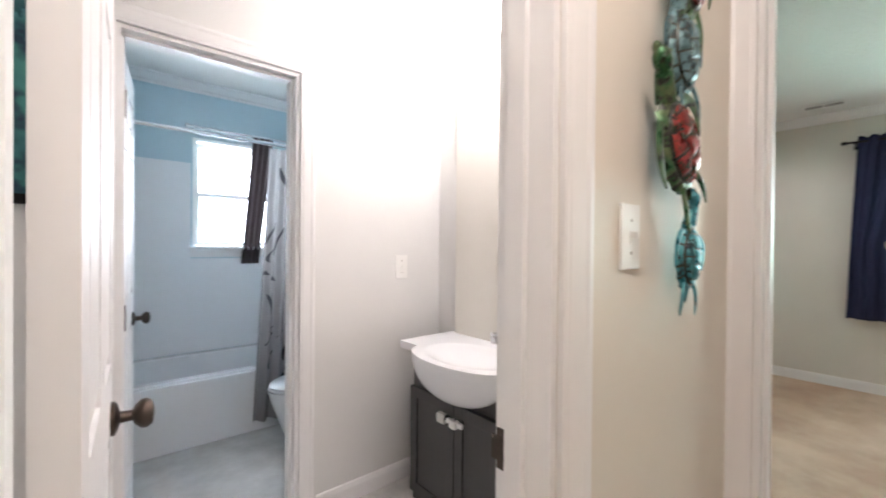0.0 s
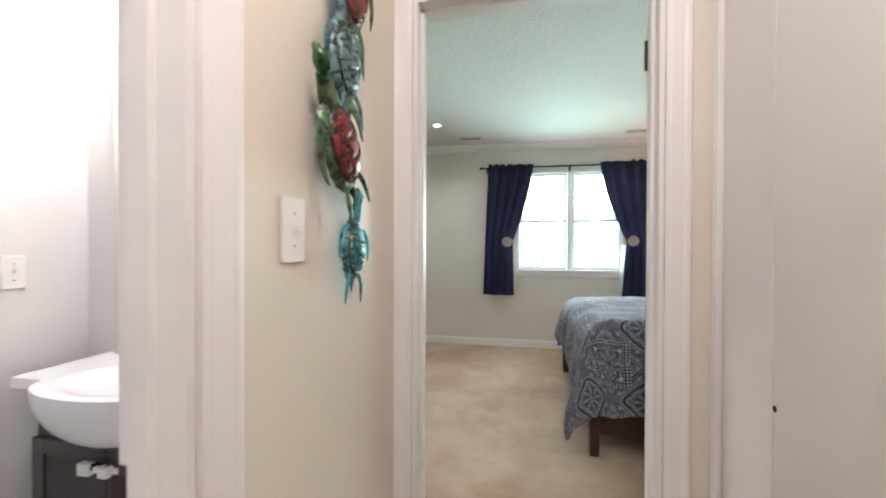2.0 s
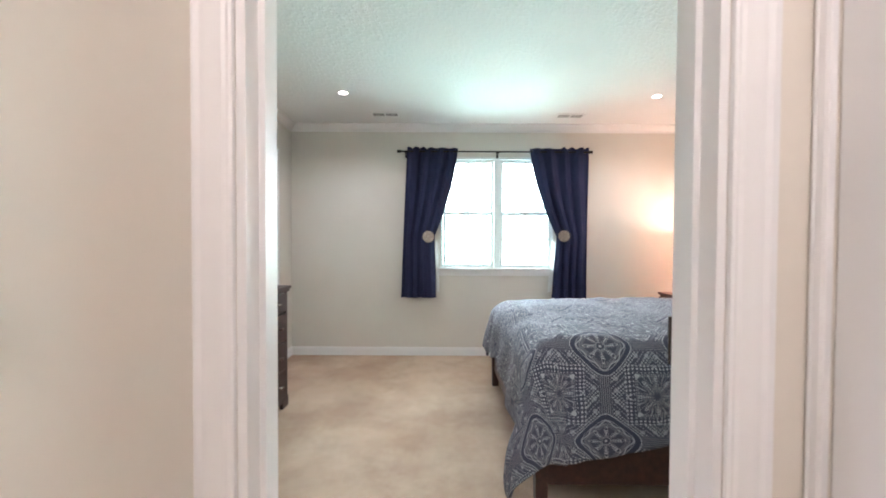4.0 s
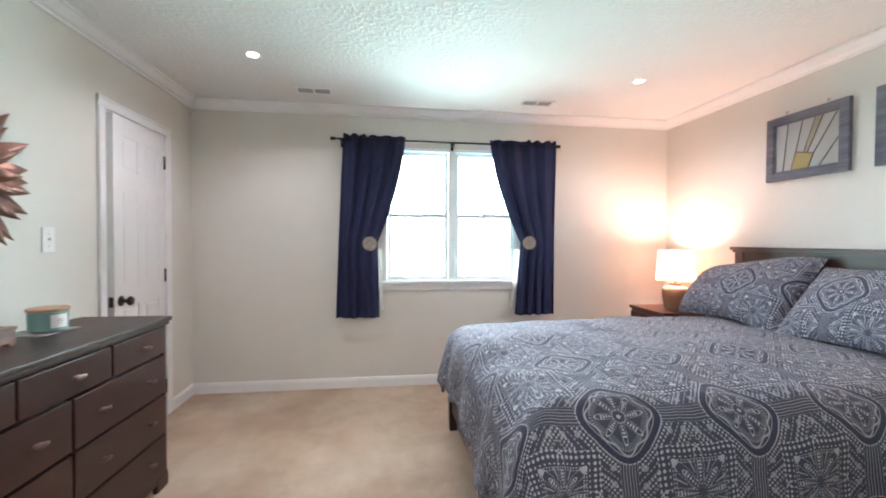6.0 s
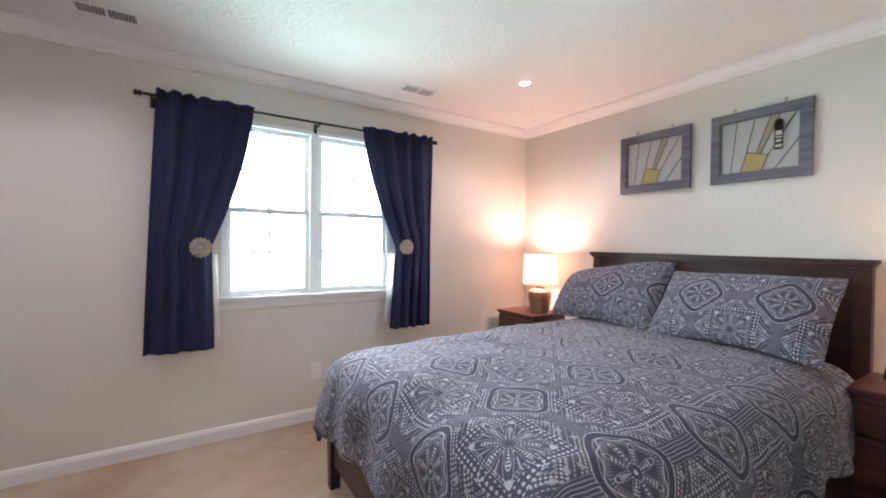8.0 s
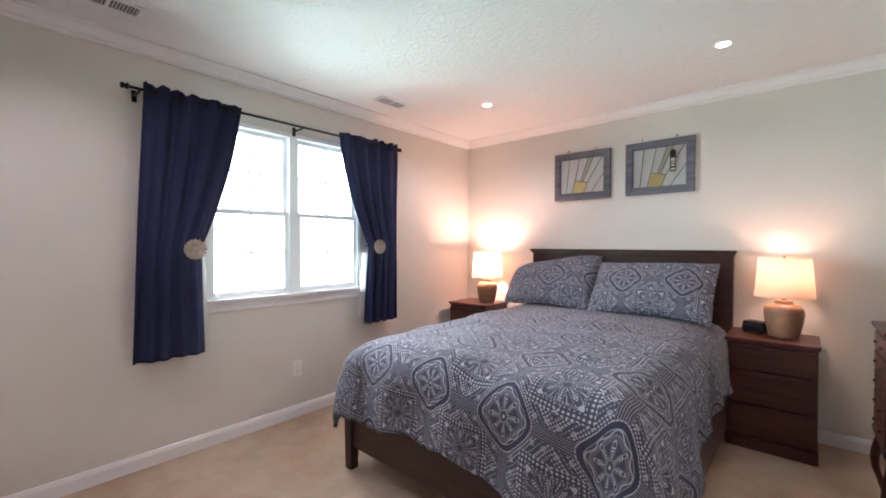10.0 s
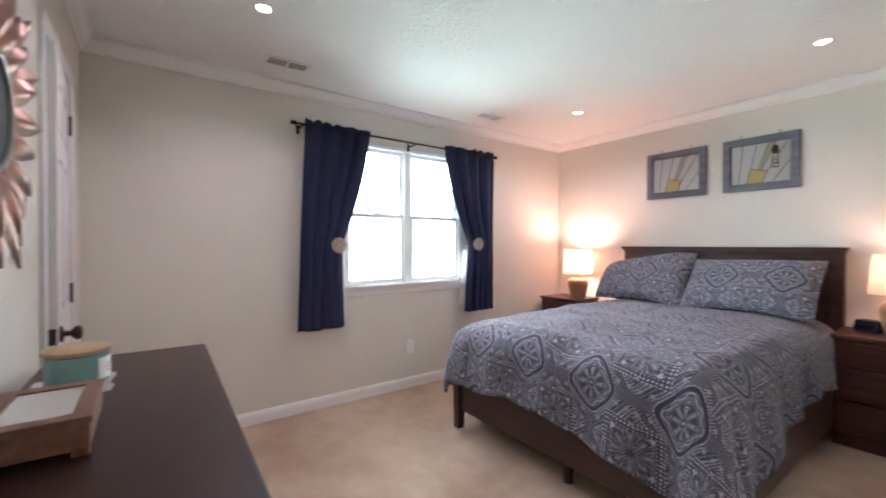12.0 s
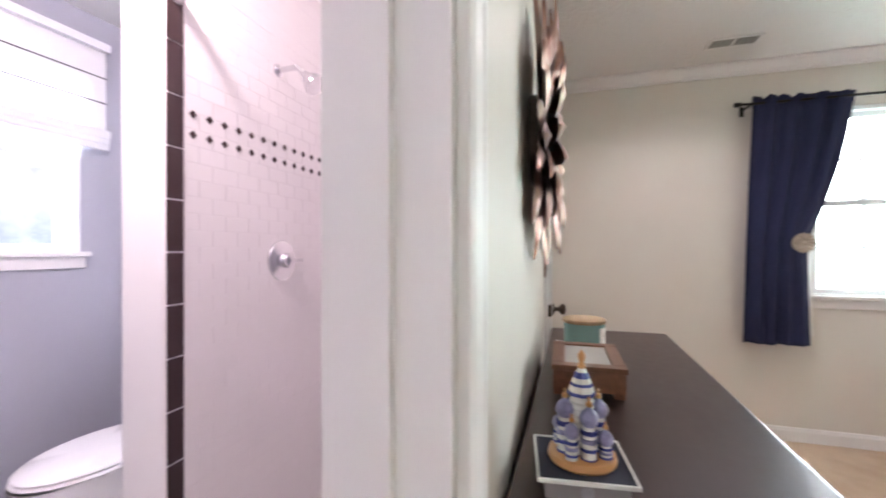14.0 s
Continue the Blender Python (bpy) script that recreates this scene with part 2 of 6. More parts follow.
M_CARPET = carpet_mat()
M_VINYL = paint("pale_stone_floor", (0.50, 0.49, 0.47), 0.4, 0.18, 30, 0.1, coarse=5)
M_DARK = wood_mat("espresso_wood", (0.026, 0.012, 0.010), (0.068, 0.029, 0.022), 0.36)
M_DRESS = wood_mat("dark_brown_dresser_wood", (0.026, 0.0105, 0.008), (0.036, 0.014, 0.010), 0.34, 0.32, relief=0.015)
M_CHERRY = wood_mat("dark_cherry_wood", (0.046, 0.015, 0.011), (0.110, 0.037, 0.026), 0.33)
M_BOXWOOD = wood_mat("reddish_box_wood", (0.11, 0.045, 0.025), (0.24, 0.10, 0.055), 0.4)
M_BRONZE = metal_mat("oil_rubbed_bronze", (0.075, 0.058, 0.048), 0.38)
M_BLACK = metal_mat("black_iron", (0.03, 0.028, 0.027), 0.42)
M_CHROME = metal_mat("chrome", (0.72, 0.72, 0.74), 0.16, 0.05, 0.0)
M_COPPER = metal_mat("brushed_copper_leaf", (0.22, 0.112, 0.082), 0.36, 0.40, 0.5, 40)
M_COPPER.node_tree.nodes["Principled BSDF"].inputs["Metallic"].default_value = 0.8
M_COPPER_PULL = metal_mat("antique_brass", (0.15, 0.105, 0.085), 0.34, 0.25, 0.2)
M_PEWTER = metal_mat("dull_pewter", (0.20, 0.18, 0.17), 0.34, 0.3, 0.3)
M_SILVER = metal_mat("tarnished_silver", (0.45, 0.41, 0.39), 0.28, 0.25, 0.3)
M_MIRROR = metal_mat("mirror_silvering", (0.86, 0.89, 0.90), 0.11, 0.0, 0.0)
M_MIRROR.node_tree.nodes["Principled BSDF"].inputs["Roughness"].default_value = 0.02
for link in list(M_MIRROR.node_tree.links):
    if link.to_socket.name == "Roughness":
        M_MIRROR.node_tree.links.remove(link)
M_NAVY = paint("navy_curtain_cloth", (0.030, 0.035, 0.078), 0.85, 0.15, 400, 0.3, 0.1)
M_LINER = thin_mat("white_curtain_liner", (0.8, 0.8, 0.78), 0.4)
M_BED = bedding_mat()
M_MATTRESS = paint("mattress_ticking", (0.10, 0.10, 0.12), 0.9, 0.1, 200, 0.2)
M_GLASS = glass_mat("window_glass")
M_SHADE = thin_mat("linen_lampshade", (0.64, 0.49, 0.36), 0.38)
M_CERAMIC = paint("tan_ceramic", (0.30, 0.165, 0.095), 0.42, 0.2, 60, 0.15, coarse=9)
M_SASH = thin_mat("white_vinyl", (0.86, 0.88, 0.87), 0.12, 0.4)
M_BULB = glow_mat("warm_bulb", (1.0, 0.72, 0.42), 30.0)
M_LED = glow_mat("downlight_lens", (1.0, 0.90, 0.78), 14.0)
M_PLASTIC = paint("white_plastic", (0.80, 0.79, 0.76), 0.35, 0.02, 80, 0.0)
M_FROST = glow_mat("frosted_glass_lit", (1.0, 0.93, 0.84), 9.0)
M_VENT = paint("vent_grey", (0.42, 0.42, 0.40), 0.5, 0.05, 80, 0.0)
# near-black colour: shade painted into holes, slots and vents; also the black tag card
M_FLAT_BLACK = paint("hole_shade_and_card_black", (0.02, 0.02, 0.02), 0.9, 0.1, 80, 0.0)
M_TUB = paint("white_enamel", (0.78, 0.79, 0.80), 0.18, 0.02, 40, 0.0, 0.5)
M_SURROUND = paint("white_tub_surround", (0.78, 0.79, 0.80), 0.3, 0.02, 40, 0.0, 0.5)
M_TILE = paint("white_glazed_tile", (0.78, 0.745, 0.735), 0.22, 0.02, 30, 0.0, 0.5)
M_TILE_D = paint("dark_brown_glazed_tile", (0.045, 0.025, 0.025), 0.2, 0.2, 30, 0.0, 0.5)
M_GROUT = paint("white_grout", (0.82, 0.79, 0.78), 0.6, 0.03, 200, 0.1)
M_CAB = paint("charcoal_cabinet_paint", (0.060, 0.058, 0.056), 0.4, 0.1, 60, 0.05)
M_SHOWERC = thin_mat("grey_shower_curtain", (0.30, 0.29, 0.29), 0.25)
M_SPRIG = paint("charcoal_print", (0.06, 0.06, 0.07), 0.8, 0.1, 80, 0.0)
M_BROWNC = thin_mat("brown_window_curtain", (0.07, 0.052, 0.052), 0.02)
M_BLIND = thin_mat("white_roman_shade", (0.82, 0.84, 0.86), 0.14)

# ---------------------------------------------------------------- mesh helpers


def box(bm, x0, x1, y0, y1, z0, z1, bevel=0.0):
    r = bmesh.ops.create_cube(bm, size=1.0)
    vs = r["verts"]
    for v in vs:
        v.co = Vector(((x0 + x1) / 2 + v.co.x * (x1 - x0), (y0 + y1) / 2 + v.co.y * (y1 - y0), (z0 + z1) / 2 + v.co.z * (z1 - z0)))
    if bevel:
        es = list({e for v in vs for e in v.link_edges})
        bmesh.ops.bevel(bm, geom=es, offset=bevel, segments=2, affect="EDGES", profile=0.7)
    return bm


def B(x0, x1, y0, y1, z0, z1, bevel=0.0):
    return box(bmesh.new(), x0, x1, y0, y1, z0, z1, bevel)


def tube(bm, p0, p1, r0, r1=None, seg=16, caps=True):
    p0, p1 = Vector(p0), Vector(p1)
    d = p1 - p0
    m = Matrix.Translation((p0 + p1) / 2) @ d.to_track_quat("Z", "Y").to_matrix().to_4x4()
    bmesh.ops.create_cone(bm, cap_ends=caps, segments=seg, radius1=r0, radius2=r0 if r1 is None else r1, depth=d.length, matrix=m)
    return bm


def lathe(bm, prof, m=None, seg=24):
    """Turns a profile of (radius, height) round the z axis, then lays it by m."""
    m = m or Matrix()
    rings = []
    for r, z in prof:
        rings.append([bm.verts.new(m @ Vector((max(r, 1e-4) * math.cos(2 * math.pi * i / seg), max(r, 1e-4) * math.sin(2 * math.pi * i / seg), z))) for i in range(seg)])
    for a, b in zip(rings, rings[1:]):
        for i in range(seg):
            bm.faces.new((a[i], a[(i + 1) % seg], b[(i + 1) % seg], b[i]))
    bm.faces.new(list(reversed(rings[0])))
    bm.faces.new(rings[-1])
    return bm


def ball(bm, c, r, sx=1, sy=1, sz=1, seg=16):
    bmesh.ops.create_uvsphere(bm, u_segments=seg, v_segments=max(6, seg // 2), radius=r, matrix=Matrix.Translation(c) @ Matrix.Diagonal((sx, sy, sz, 1)))
    return bm


def sheet(bm, fn, nu, nv, thick=0.0, uv=None):
    """A grid from fn(i/nu, j/nv); uv gives the cloth's own coordinates in metres."""
    g = [[bm.verts.new(fn(i / nu, j / nv)) for j in range(nv + 1)] for i in range(nu + 1)]
    lay = bm.loops.layers.uv.new("UVMap") if uv else None
    for i in range(nu):
        for j in range(nv):
            face = bm.faces.new((g[i][j], g[i + 1][j], g[i + 1][j + 1], g[i][j + 1]))
            if uv:
                for loop, (a, b) in zip(face.loops, ((i, j), (i + 1, j), (i + 1, j + 1), (i, j + 1))):
                    loop[lay].uv = uv(a / nu, b / nv)
    return bm


def part(name, bm, material, parent=None, label="", smooth=False, at=None):
    me = bpy.data.meshes.new(name)
    bmesh.ops.recalc_face_normals(bm, faces=bm.faces[:])
    bm.to_mesh(me)
    bm.free()
    me.materials.append(material)
    if smooth:
        for p in me.polygons:
            p.use_smooth = True
        me.set_sharp_from_angle(angle=radians(40))
    ob = new(name, me)
    if at is not None:
        ob.matrix_world = at
    if parent:
        ob.parent = parent
    if label:
        ob["label"] = label
    return ob


def thing(name, label, category, m=None, group="", kind=""):
    ob = new(name)
    ob.empty_display_size = 0.1
    if m is not None:
        ob.matrix_world = m
    return tagged(ob, label, category, group, kind)


def setting(name, bm, material, label, category):
    return tagged(part(name, bm, material), label, category, kind="structure")


def wall(name, axis, a0, a1, s0, s1, holes, material, label, z1=2.44):
    """A slab from a0 to a1 across, s0 to s1 along, with holes (from, to, bottom, top)."""
    bm = bmesh.new()

    def put(p, q, lo, hi):
        if q - p > 1e-4 and hi - lo > 1e-4:
            box(bm, *((a0, a1, p, q) if axis == "x" else (p, q, a0, a1)), lo, hi)

    at = s0
    for h0, h1, lo, hi in sorted(holes):
        put(at, h0, 0, z1)
        put(h0, h1, 0, lo)
        put(h0, h1, hi, z1)
        at = h1
    put(at, s1, 0, z1)
    return setting(name, bm, material, label, "wall")


def molding(bm, p0, p1, out, prof):
    """Sweeps a profile of (out, up) straight from p0 to p1."""
    p0, p1, out = Vector(p0), Vector(p1), Vector(out)
    a = [bm.verts.new(p0 + out * o + Vector((0, 0, u))) for o, u in prof]
    b = [bm.verts.new(p1 + out * o + Vector((0, 0, u))) for o, u in prof]
    n = len(prof)
    for i in range(n):
        bm.faces.new((a[i], a[(i + 1) % n], b[(i + 1) % n], b[i]))
    bm.faces.new(list(reversed(a)))
    bm.faces.new(b)
    return bm


CROWN = [(0, 0), (0.012, 0), (0.016, 0.012), (0.032, 0.022), (0.048, 0.045), (0.056, 0.058), (0.066, 0.062), (0.066, 0.075), (0, 0.075)]
BASE = [(0, 0), (0.014, 0), (0.014, 0.065), (0.008, 0.085), (0, 0.088)]


def casing(name, axis, face, out, s0, s1, top, jamb, label, sill=0.0, w=0.062):
    """Door trim on one wall face round the opening s0..s1, with two legs and a head, each with a stepped profile."""
    bm = bmesh.new()

    prof = ((0.0, 0.0), (0.0, 0.011), (0.05, 0.013), (0.12, 0.013), (0.20, 0.0150), (0.55, 0.0165), (0.66, 0.0165), (0.78, 0.019), (0.93, 0.0185), (1.0, 0.012), (1.0, 0.0))

    def strip(a0, a1, z0, z1, inner):
        rows = []
        for end in (0, 1):
            ring = []
            for t, d in prof:
                f = face + out * (d if d else 0.0004)
                if inner == "top":
                    q, z = (a0, a1)[end], z0 + (z1 - z0) * t
                else:
                    q, z = (a1 + (a0 - a1) * t if inner == "lo" else a0 + (a1 - a0) * t), (z0, z1)[end]
                ring.append(bm.verts.new((f, q, z) if axis == "x" else (q, f, z)))
            rows.append(ring)
        n = len(prof)
        for k in range(n):
            bm.faces.new((rows[0][k], rows[0][(k + 1) % n], rows[1][(k + 1) % n], rows[1][k]))
        bm.faces.new(rows[0])
        bm.faces.new(rows[1])

    strip(s0 - w, s0, sill, top, "lo")
    strip(s1, s1 + w, sill, top, "hi")
    strip(s0 - w, s1 + w, top, top + w, "top")
    bmesh.ops.recalc_face_normals(bm, faces=bm.faces[:])
    return setting(name, bm, M_TRIM, label, "trim")


def jambs(name, axis, a0, a1, s0, s1, top, label, stop):
    """The lining of a doorway, with the door stop at depth stop."""
    bm = bmesh.new()

    def put(p0, p1, q0, q1, lo, hi):
        box(bm, *((p0, p1, q0, q1) if axis == "x" else (q0, q1, p0, p1)), lo, hi)

    t = 0.016
    put(a0, a1, s0 + 0.001, s0 + t, 0, top - t)
    put(a0, a1, s1 - t, s1 - 0.001, 0, top - t)
    put(a0, a1, s0 + 0.001, s1 - 0.001, top - t, top - 0.001)
    put(stop, stop + 0.034, s0 + t, s0 + t + 0.011, 0, top - t)
    put(stop, stop + 0.034, s1 - t - 0.011, s1 - t, 0, top - t)
    put(stop, stop + 0.034, s0 + t, s1 - t, top - t - 0.011, top - t)
    return setting(name, bm, M_TRIM, label, "trim")

# ---------------------------------------------------------------- the setting
E_X, N_Y, S_Y, W_X = 5.335, 2.262, -2.012, 1.800  # bedroom wall faces
H_N, H_S = 1.036, 0.060  # hall wall faces
CEIL = 2.44

wall("wall_east", "x", E_X, E_X + 0.14, S_Y - 0.12, N_Y + 0.12, [(-0.52, 0.68, 0.915, 2.11)], M_WALL, "greige painted bedroom wall with a wide window")
wall("wall_south", "y", S_Y - 0.12, S_Y, 1.68, E_X, [], M_WALL, "greige painted bedroom wall behind the bed")
wall("wall_west", "x", 1.740, W_X, S_Y, N_Y, [(0.205, 0.978, 0, 2.04)], M_WALL, "greige painted bedroom wall with the doorway to the hall")
wall("wall_west_hall_side", "x", 1.680, 1.740, H_S, H_N, [(0.205, 0.978, 0, 2.04)], M_HALL, "cream hall wall round the bedroom doorway")
wall("wall_north", "y", N_Y, N_Y + 0.06, W_X, E_X, [(1.90, 2.556, 0, 2.04), (4.30, 4.93, 0, 2.04)], M_WALL, "greige painted bedroom wall behind the dresser")
wall("wall_north_bath_side", "y", N_Y + 0.06, N_Y + 0.12, 1.80, 4.2, [(1.90, 2.556, 0, 2.04)], M_SLATE, "slate grey shower bath wall")
wall("wall_hall_north", "y", H_N, H_N + 0.06, -1.3, 1.680, [(0.235, 0.832, 0, 2.04)], M_HALL, "cream hall wall with a switch and metal turtles")
wall("wall_vanity_south", "y", H_N + 0.06, H_N + 0.12, -0.6, 1.740, [(0.235, 0.832, 0, 2.04)], M_GREY, "pale grey vanity room wall")
wall("wall_hall_south", "y", H_S - 0.12, H_S, -1.3, 1.680, [(0.93, 1.655, 0, 2.04)], M_HALL, "cream hall wall with folding closet doors")
wall("wall_hall_end", "x", -1.42, -1.3, H_S - 0.12, H_N + 0.12, [], M_HALL, "cream wall at the end of the hall")
wall("wall_vanity_east", "x", 1.775, 1.7995, H_N + 0.12, 2.44, [], M_GREY, "pale grey wall behind the vanity and mirror")
wall("wall_vanity_west", "x", -0.6, -0.5, H_N + 0.12, 2.44, [], M_GREY, "pale grey vanity room side wall")
wall("wall_vanity_north", "y", 2.44, 2.50, -0.6, 1.775, [(0.352, 0.978, 0, 1.97)], M_GREY, "pale grey vanity room wall with a doorway to the tub")
wall("wall_tub_south", "y", 2.50, 2.56, -0.1, 1.775, [(0.352, 0.978, 0, 1.97)], M_BLUE, "pale blue tub room wall round the doorway")
wall("wall_tub_north", "y", 4.24, 4.36, -0.1, 1.775, [(0.850, 1.50, 1.185, 2.03)], M_BLUE, "pale blue tub room wall with a window")
wall("wall_tub_west", "x", -0.22, -0.1, 2.50, 4.36, [], M_BLUE, "pale blue tub room side wall")
wall("wall_tub_east", "x", 1.775, 1.80, 2.44, 4.36, [], M_BLUE, "pale blue tub room wall beside the toilet")
wall("wall_bath_west", "x", 1.80, 1.86, N_Y + 0.12, 4.62, [], M_SLATE, "slate grey shower bath side wall")
wall("wall_bath_north", "y", 4.50, 4.62, 1.86, 4.26, [(3.02, 3.66, 1.20, 2.10)], M_SLATE, "slate grey shower bath wall with a window")
wall("wall_bath_east", "x", 4.14, 4.26, N_Y + 0.12, 4.50, [], M_SLATE, "slate grey shower bath end wall")
wall("wall_shower_divider", "y", 3.262, 3.42, 3.10, 4.14, [], M_TRIM, "white wall end between the shower and the toilet")
wall("wall_closet", "y", N_Y + 0.65, N_Y + 0.70, 4.26, E_X + 0.14, [], M_GREY, "plain closet back wall")
wall("wall_closet_side", "x", E_X, E_X + 0.14, N_Y + 0.12, N_Y + 0.70, [], M_GREY, "plain closet side wall")
wall("wall_hall_closet", "y", -0.62, -0.56, 0.8, 1.68, [], M_HALL, "plain hall closet back wall")

setting("floor", B(-1.42, E_X + 0.2, S_Y - 0.15, N_Y + 0.02, -0.10, 0.0), M_CARPET, "beige cut-pile carpet with worn darker patches", "carpet")
setting("floor_vanity", B(-0.6, 1.775, H_N + 0.062, 2.44, 0.0005, 0.006), M_VINYL, "pale grey stone-look floor", "floor")
setting("floor_tub", B(-0.1, 1.775, 2.44, 4.24, -0.10, 0.006), M_VINYL, "pale grey stone-look floor", "floor")
setting("floor_bath", B(1.80, E_X + 0.14, N_Y + 0.02, 4.62, -0.10, 0.004), M_VINYL, "pale grey stone-look floor", "floor")
setting("ceiling", B(1.740, E_X + 0.14, S_Y - 0.12, N_Y + 0.06, CEIL, CEIL + 0.16), M_CEIL, "white ceiling with a knock-down stipple texture", "ceiling")
setting("ceiling_hall", B(-1.42, 1.740, -0.75, 2.66, CEIL, CEIL + 0.16), M_SMOOTH, "plain white ceiling", "ceiling")
setting("ceiling_bath", B(-0.22, E_X + 0.14, 2.66, 4.62, CEIL + 0.001, CEIL + 0.16), M_SMOOTH, "plain white ceiling", "ceiling")
setting("ceiling_shower", B(1.740, E_X + 0.14, N_Y + 0.06, 2.66, CEIL, CEIL + 0.16), M_SMOOTH, "plain white ceiling", "ceiling")

bm = bmesh.new()
zc = CEIL - 0.075
molding(bm, (E_X, S_Y, zc), (E_X, N_Y, zc), (-1, 0, 0), CROWN)
molding(bm, (W_X, S_Y, zc), (E_X, S_Y, zc), (0, 1, 0), CROWN)
molding(bm, (W_X, N_Y, zc), (E_X, N_Y, zc), (0, -1, 0), CROWN)
molding(bm, (W_X, S_Y, zc), (W_X, N_Y, zc), (1, 0, 0), CROWN)
setting("crown_trim", bm, M_TRIM, "white stepped crown molding", "trim")
bm = bmesh.new()
for x0, x1 in ((-0.1, 1.775),):
    molding(bm, (x0, 4.24, zc), (x1, 4.24, zc), (0, -1, 0), CROWN)
setting("crown_trim_tub", bm, M_TRIM, "white crown molding", "trim")
bm = bmesh.new()
molding(bm, (E_X, S_Y, 0), (E_X, N_Y, 0), (-1, 0, 0), BASE)
molding(bm, (W_X, S_Y, 0), (E_X, S_Y, 0), (0, 1, 0), BASE)
molding(bm, (2.60, N_Y, 0), (4.23, N_Y, 0), (0, -1, 0), BASE)
molding(bm, (5.0, N_Y, 0), (E_X, N_Y, 0), (0, -1, 0), BASE)
molding(bm, (W_X, S_Y, 0), (W_X, 0.13, 0), (1, 0, 0), BASE)
molding(bm, (0.915, H_N, 0), (1.66, H_N, 0), (0, -1, 0), BASE)
setting("baseboard", bm, M_TRIM, "white painted baseboard", "baseboard")
bm = bmesh.new()
molding(bm, (1.058, 2.44, 0.006), (1.775, 2.44, 0.006), (0, -1, 0), BASE)
molding(bm, (1.775, 1.16, 0.006), (1.775, 2.44, 0.006), (-1, 0, 0), BASE)
setting("baseboard_vanity", bm, M_TRIM, "white painted baseboard", "baseboard")

casing("trim_bedroom_door", "x", 1.680, -1, 0.205, 0.978, 2.04, None, "white stepped door casing", w=0.070)
casing("trim_bedroom_door_inner", "x", W_X, 1, 0.205, 0.978, 2.04, None, "white stepped door casing")
jambs("trim_bedroom_jamb", "x", 1.680, W_X, 0.205, 0.978, 2.04, "white door jamb", 1.725)
casing("trim_vanity_door", "y", H_N, -1, 0.235, 0.832, 2.04, None, "white stepped door casing", w=0.075)
jambs("trim_vanity_jamb", "y", H_N, H_N + 0.104, 0.235, 0.832, 2.04, "white door jamb", H_N + 0.045)
casing("trim_tub_door", "y", 2.44, -1, 0.352, 0.978, 1.97, None, "white stepped door casing", w=0.066)
jambs("trim_tub_jamb", "y", 2.44, 2.56, 0.352, 0.978, 1.97, "white door jamb", 2.48)
casing("trim_bath_door", "y", N_Y, -1, 1.90, 2.556, 2.04, None, "white stepped door casing", w=0.052)
jambs("trim_bath_jamb", "y", N_Y, N_Y + 0.12, 1.90, 2.556, 2.04, "white door jamb", N_Y + 0.05)
casing("trim_closet_door", "y", N_Y, -1, 4.30, 4.93, 2.04, None, "white stepped door casing")
jambs("trim_closet_jamb", "y", N_Y, N_Y + 0.06, 4.30, 4.93, 2.04, "white door jamb", N_Y + 0.025)
casing("trim_hall_closet", "y", H_S, 1, 0.93, 1.655, 2.04, None, "white flat closet casing", w=0.022)


# ---------------------------------------------------------------- doors
def knob_set(parent, x, z, t, material, both=True):
    for side in (1, -1) if both else (1,):
        y0 = 0.0 if side == 1 else -t
        bm = bmesh.new()
        turn = Matrix.Translation((x, y0, z)) @ Matrix.Rotation(radians(-90 * side), 4, "X")
        lathe(bm, [(0.031, 0.0), (0.031, 0.006), (0.024, 0.010), (0.011, 0.014), (0.010, 0.032), (0.018, 0.036), (0.027, 0.046), (0.028, 0.055), (0.022, 0.064), (0.006, 0.067)], turn, 20)
        part("door_knob", bm, material, parent, "round dark bronze knob on a rose", smooth=True)


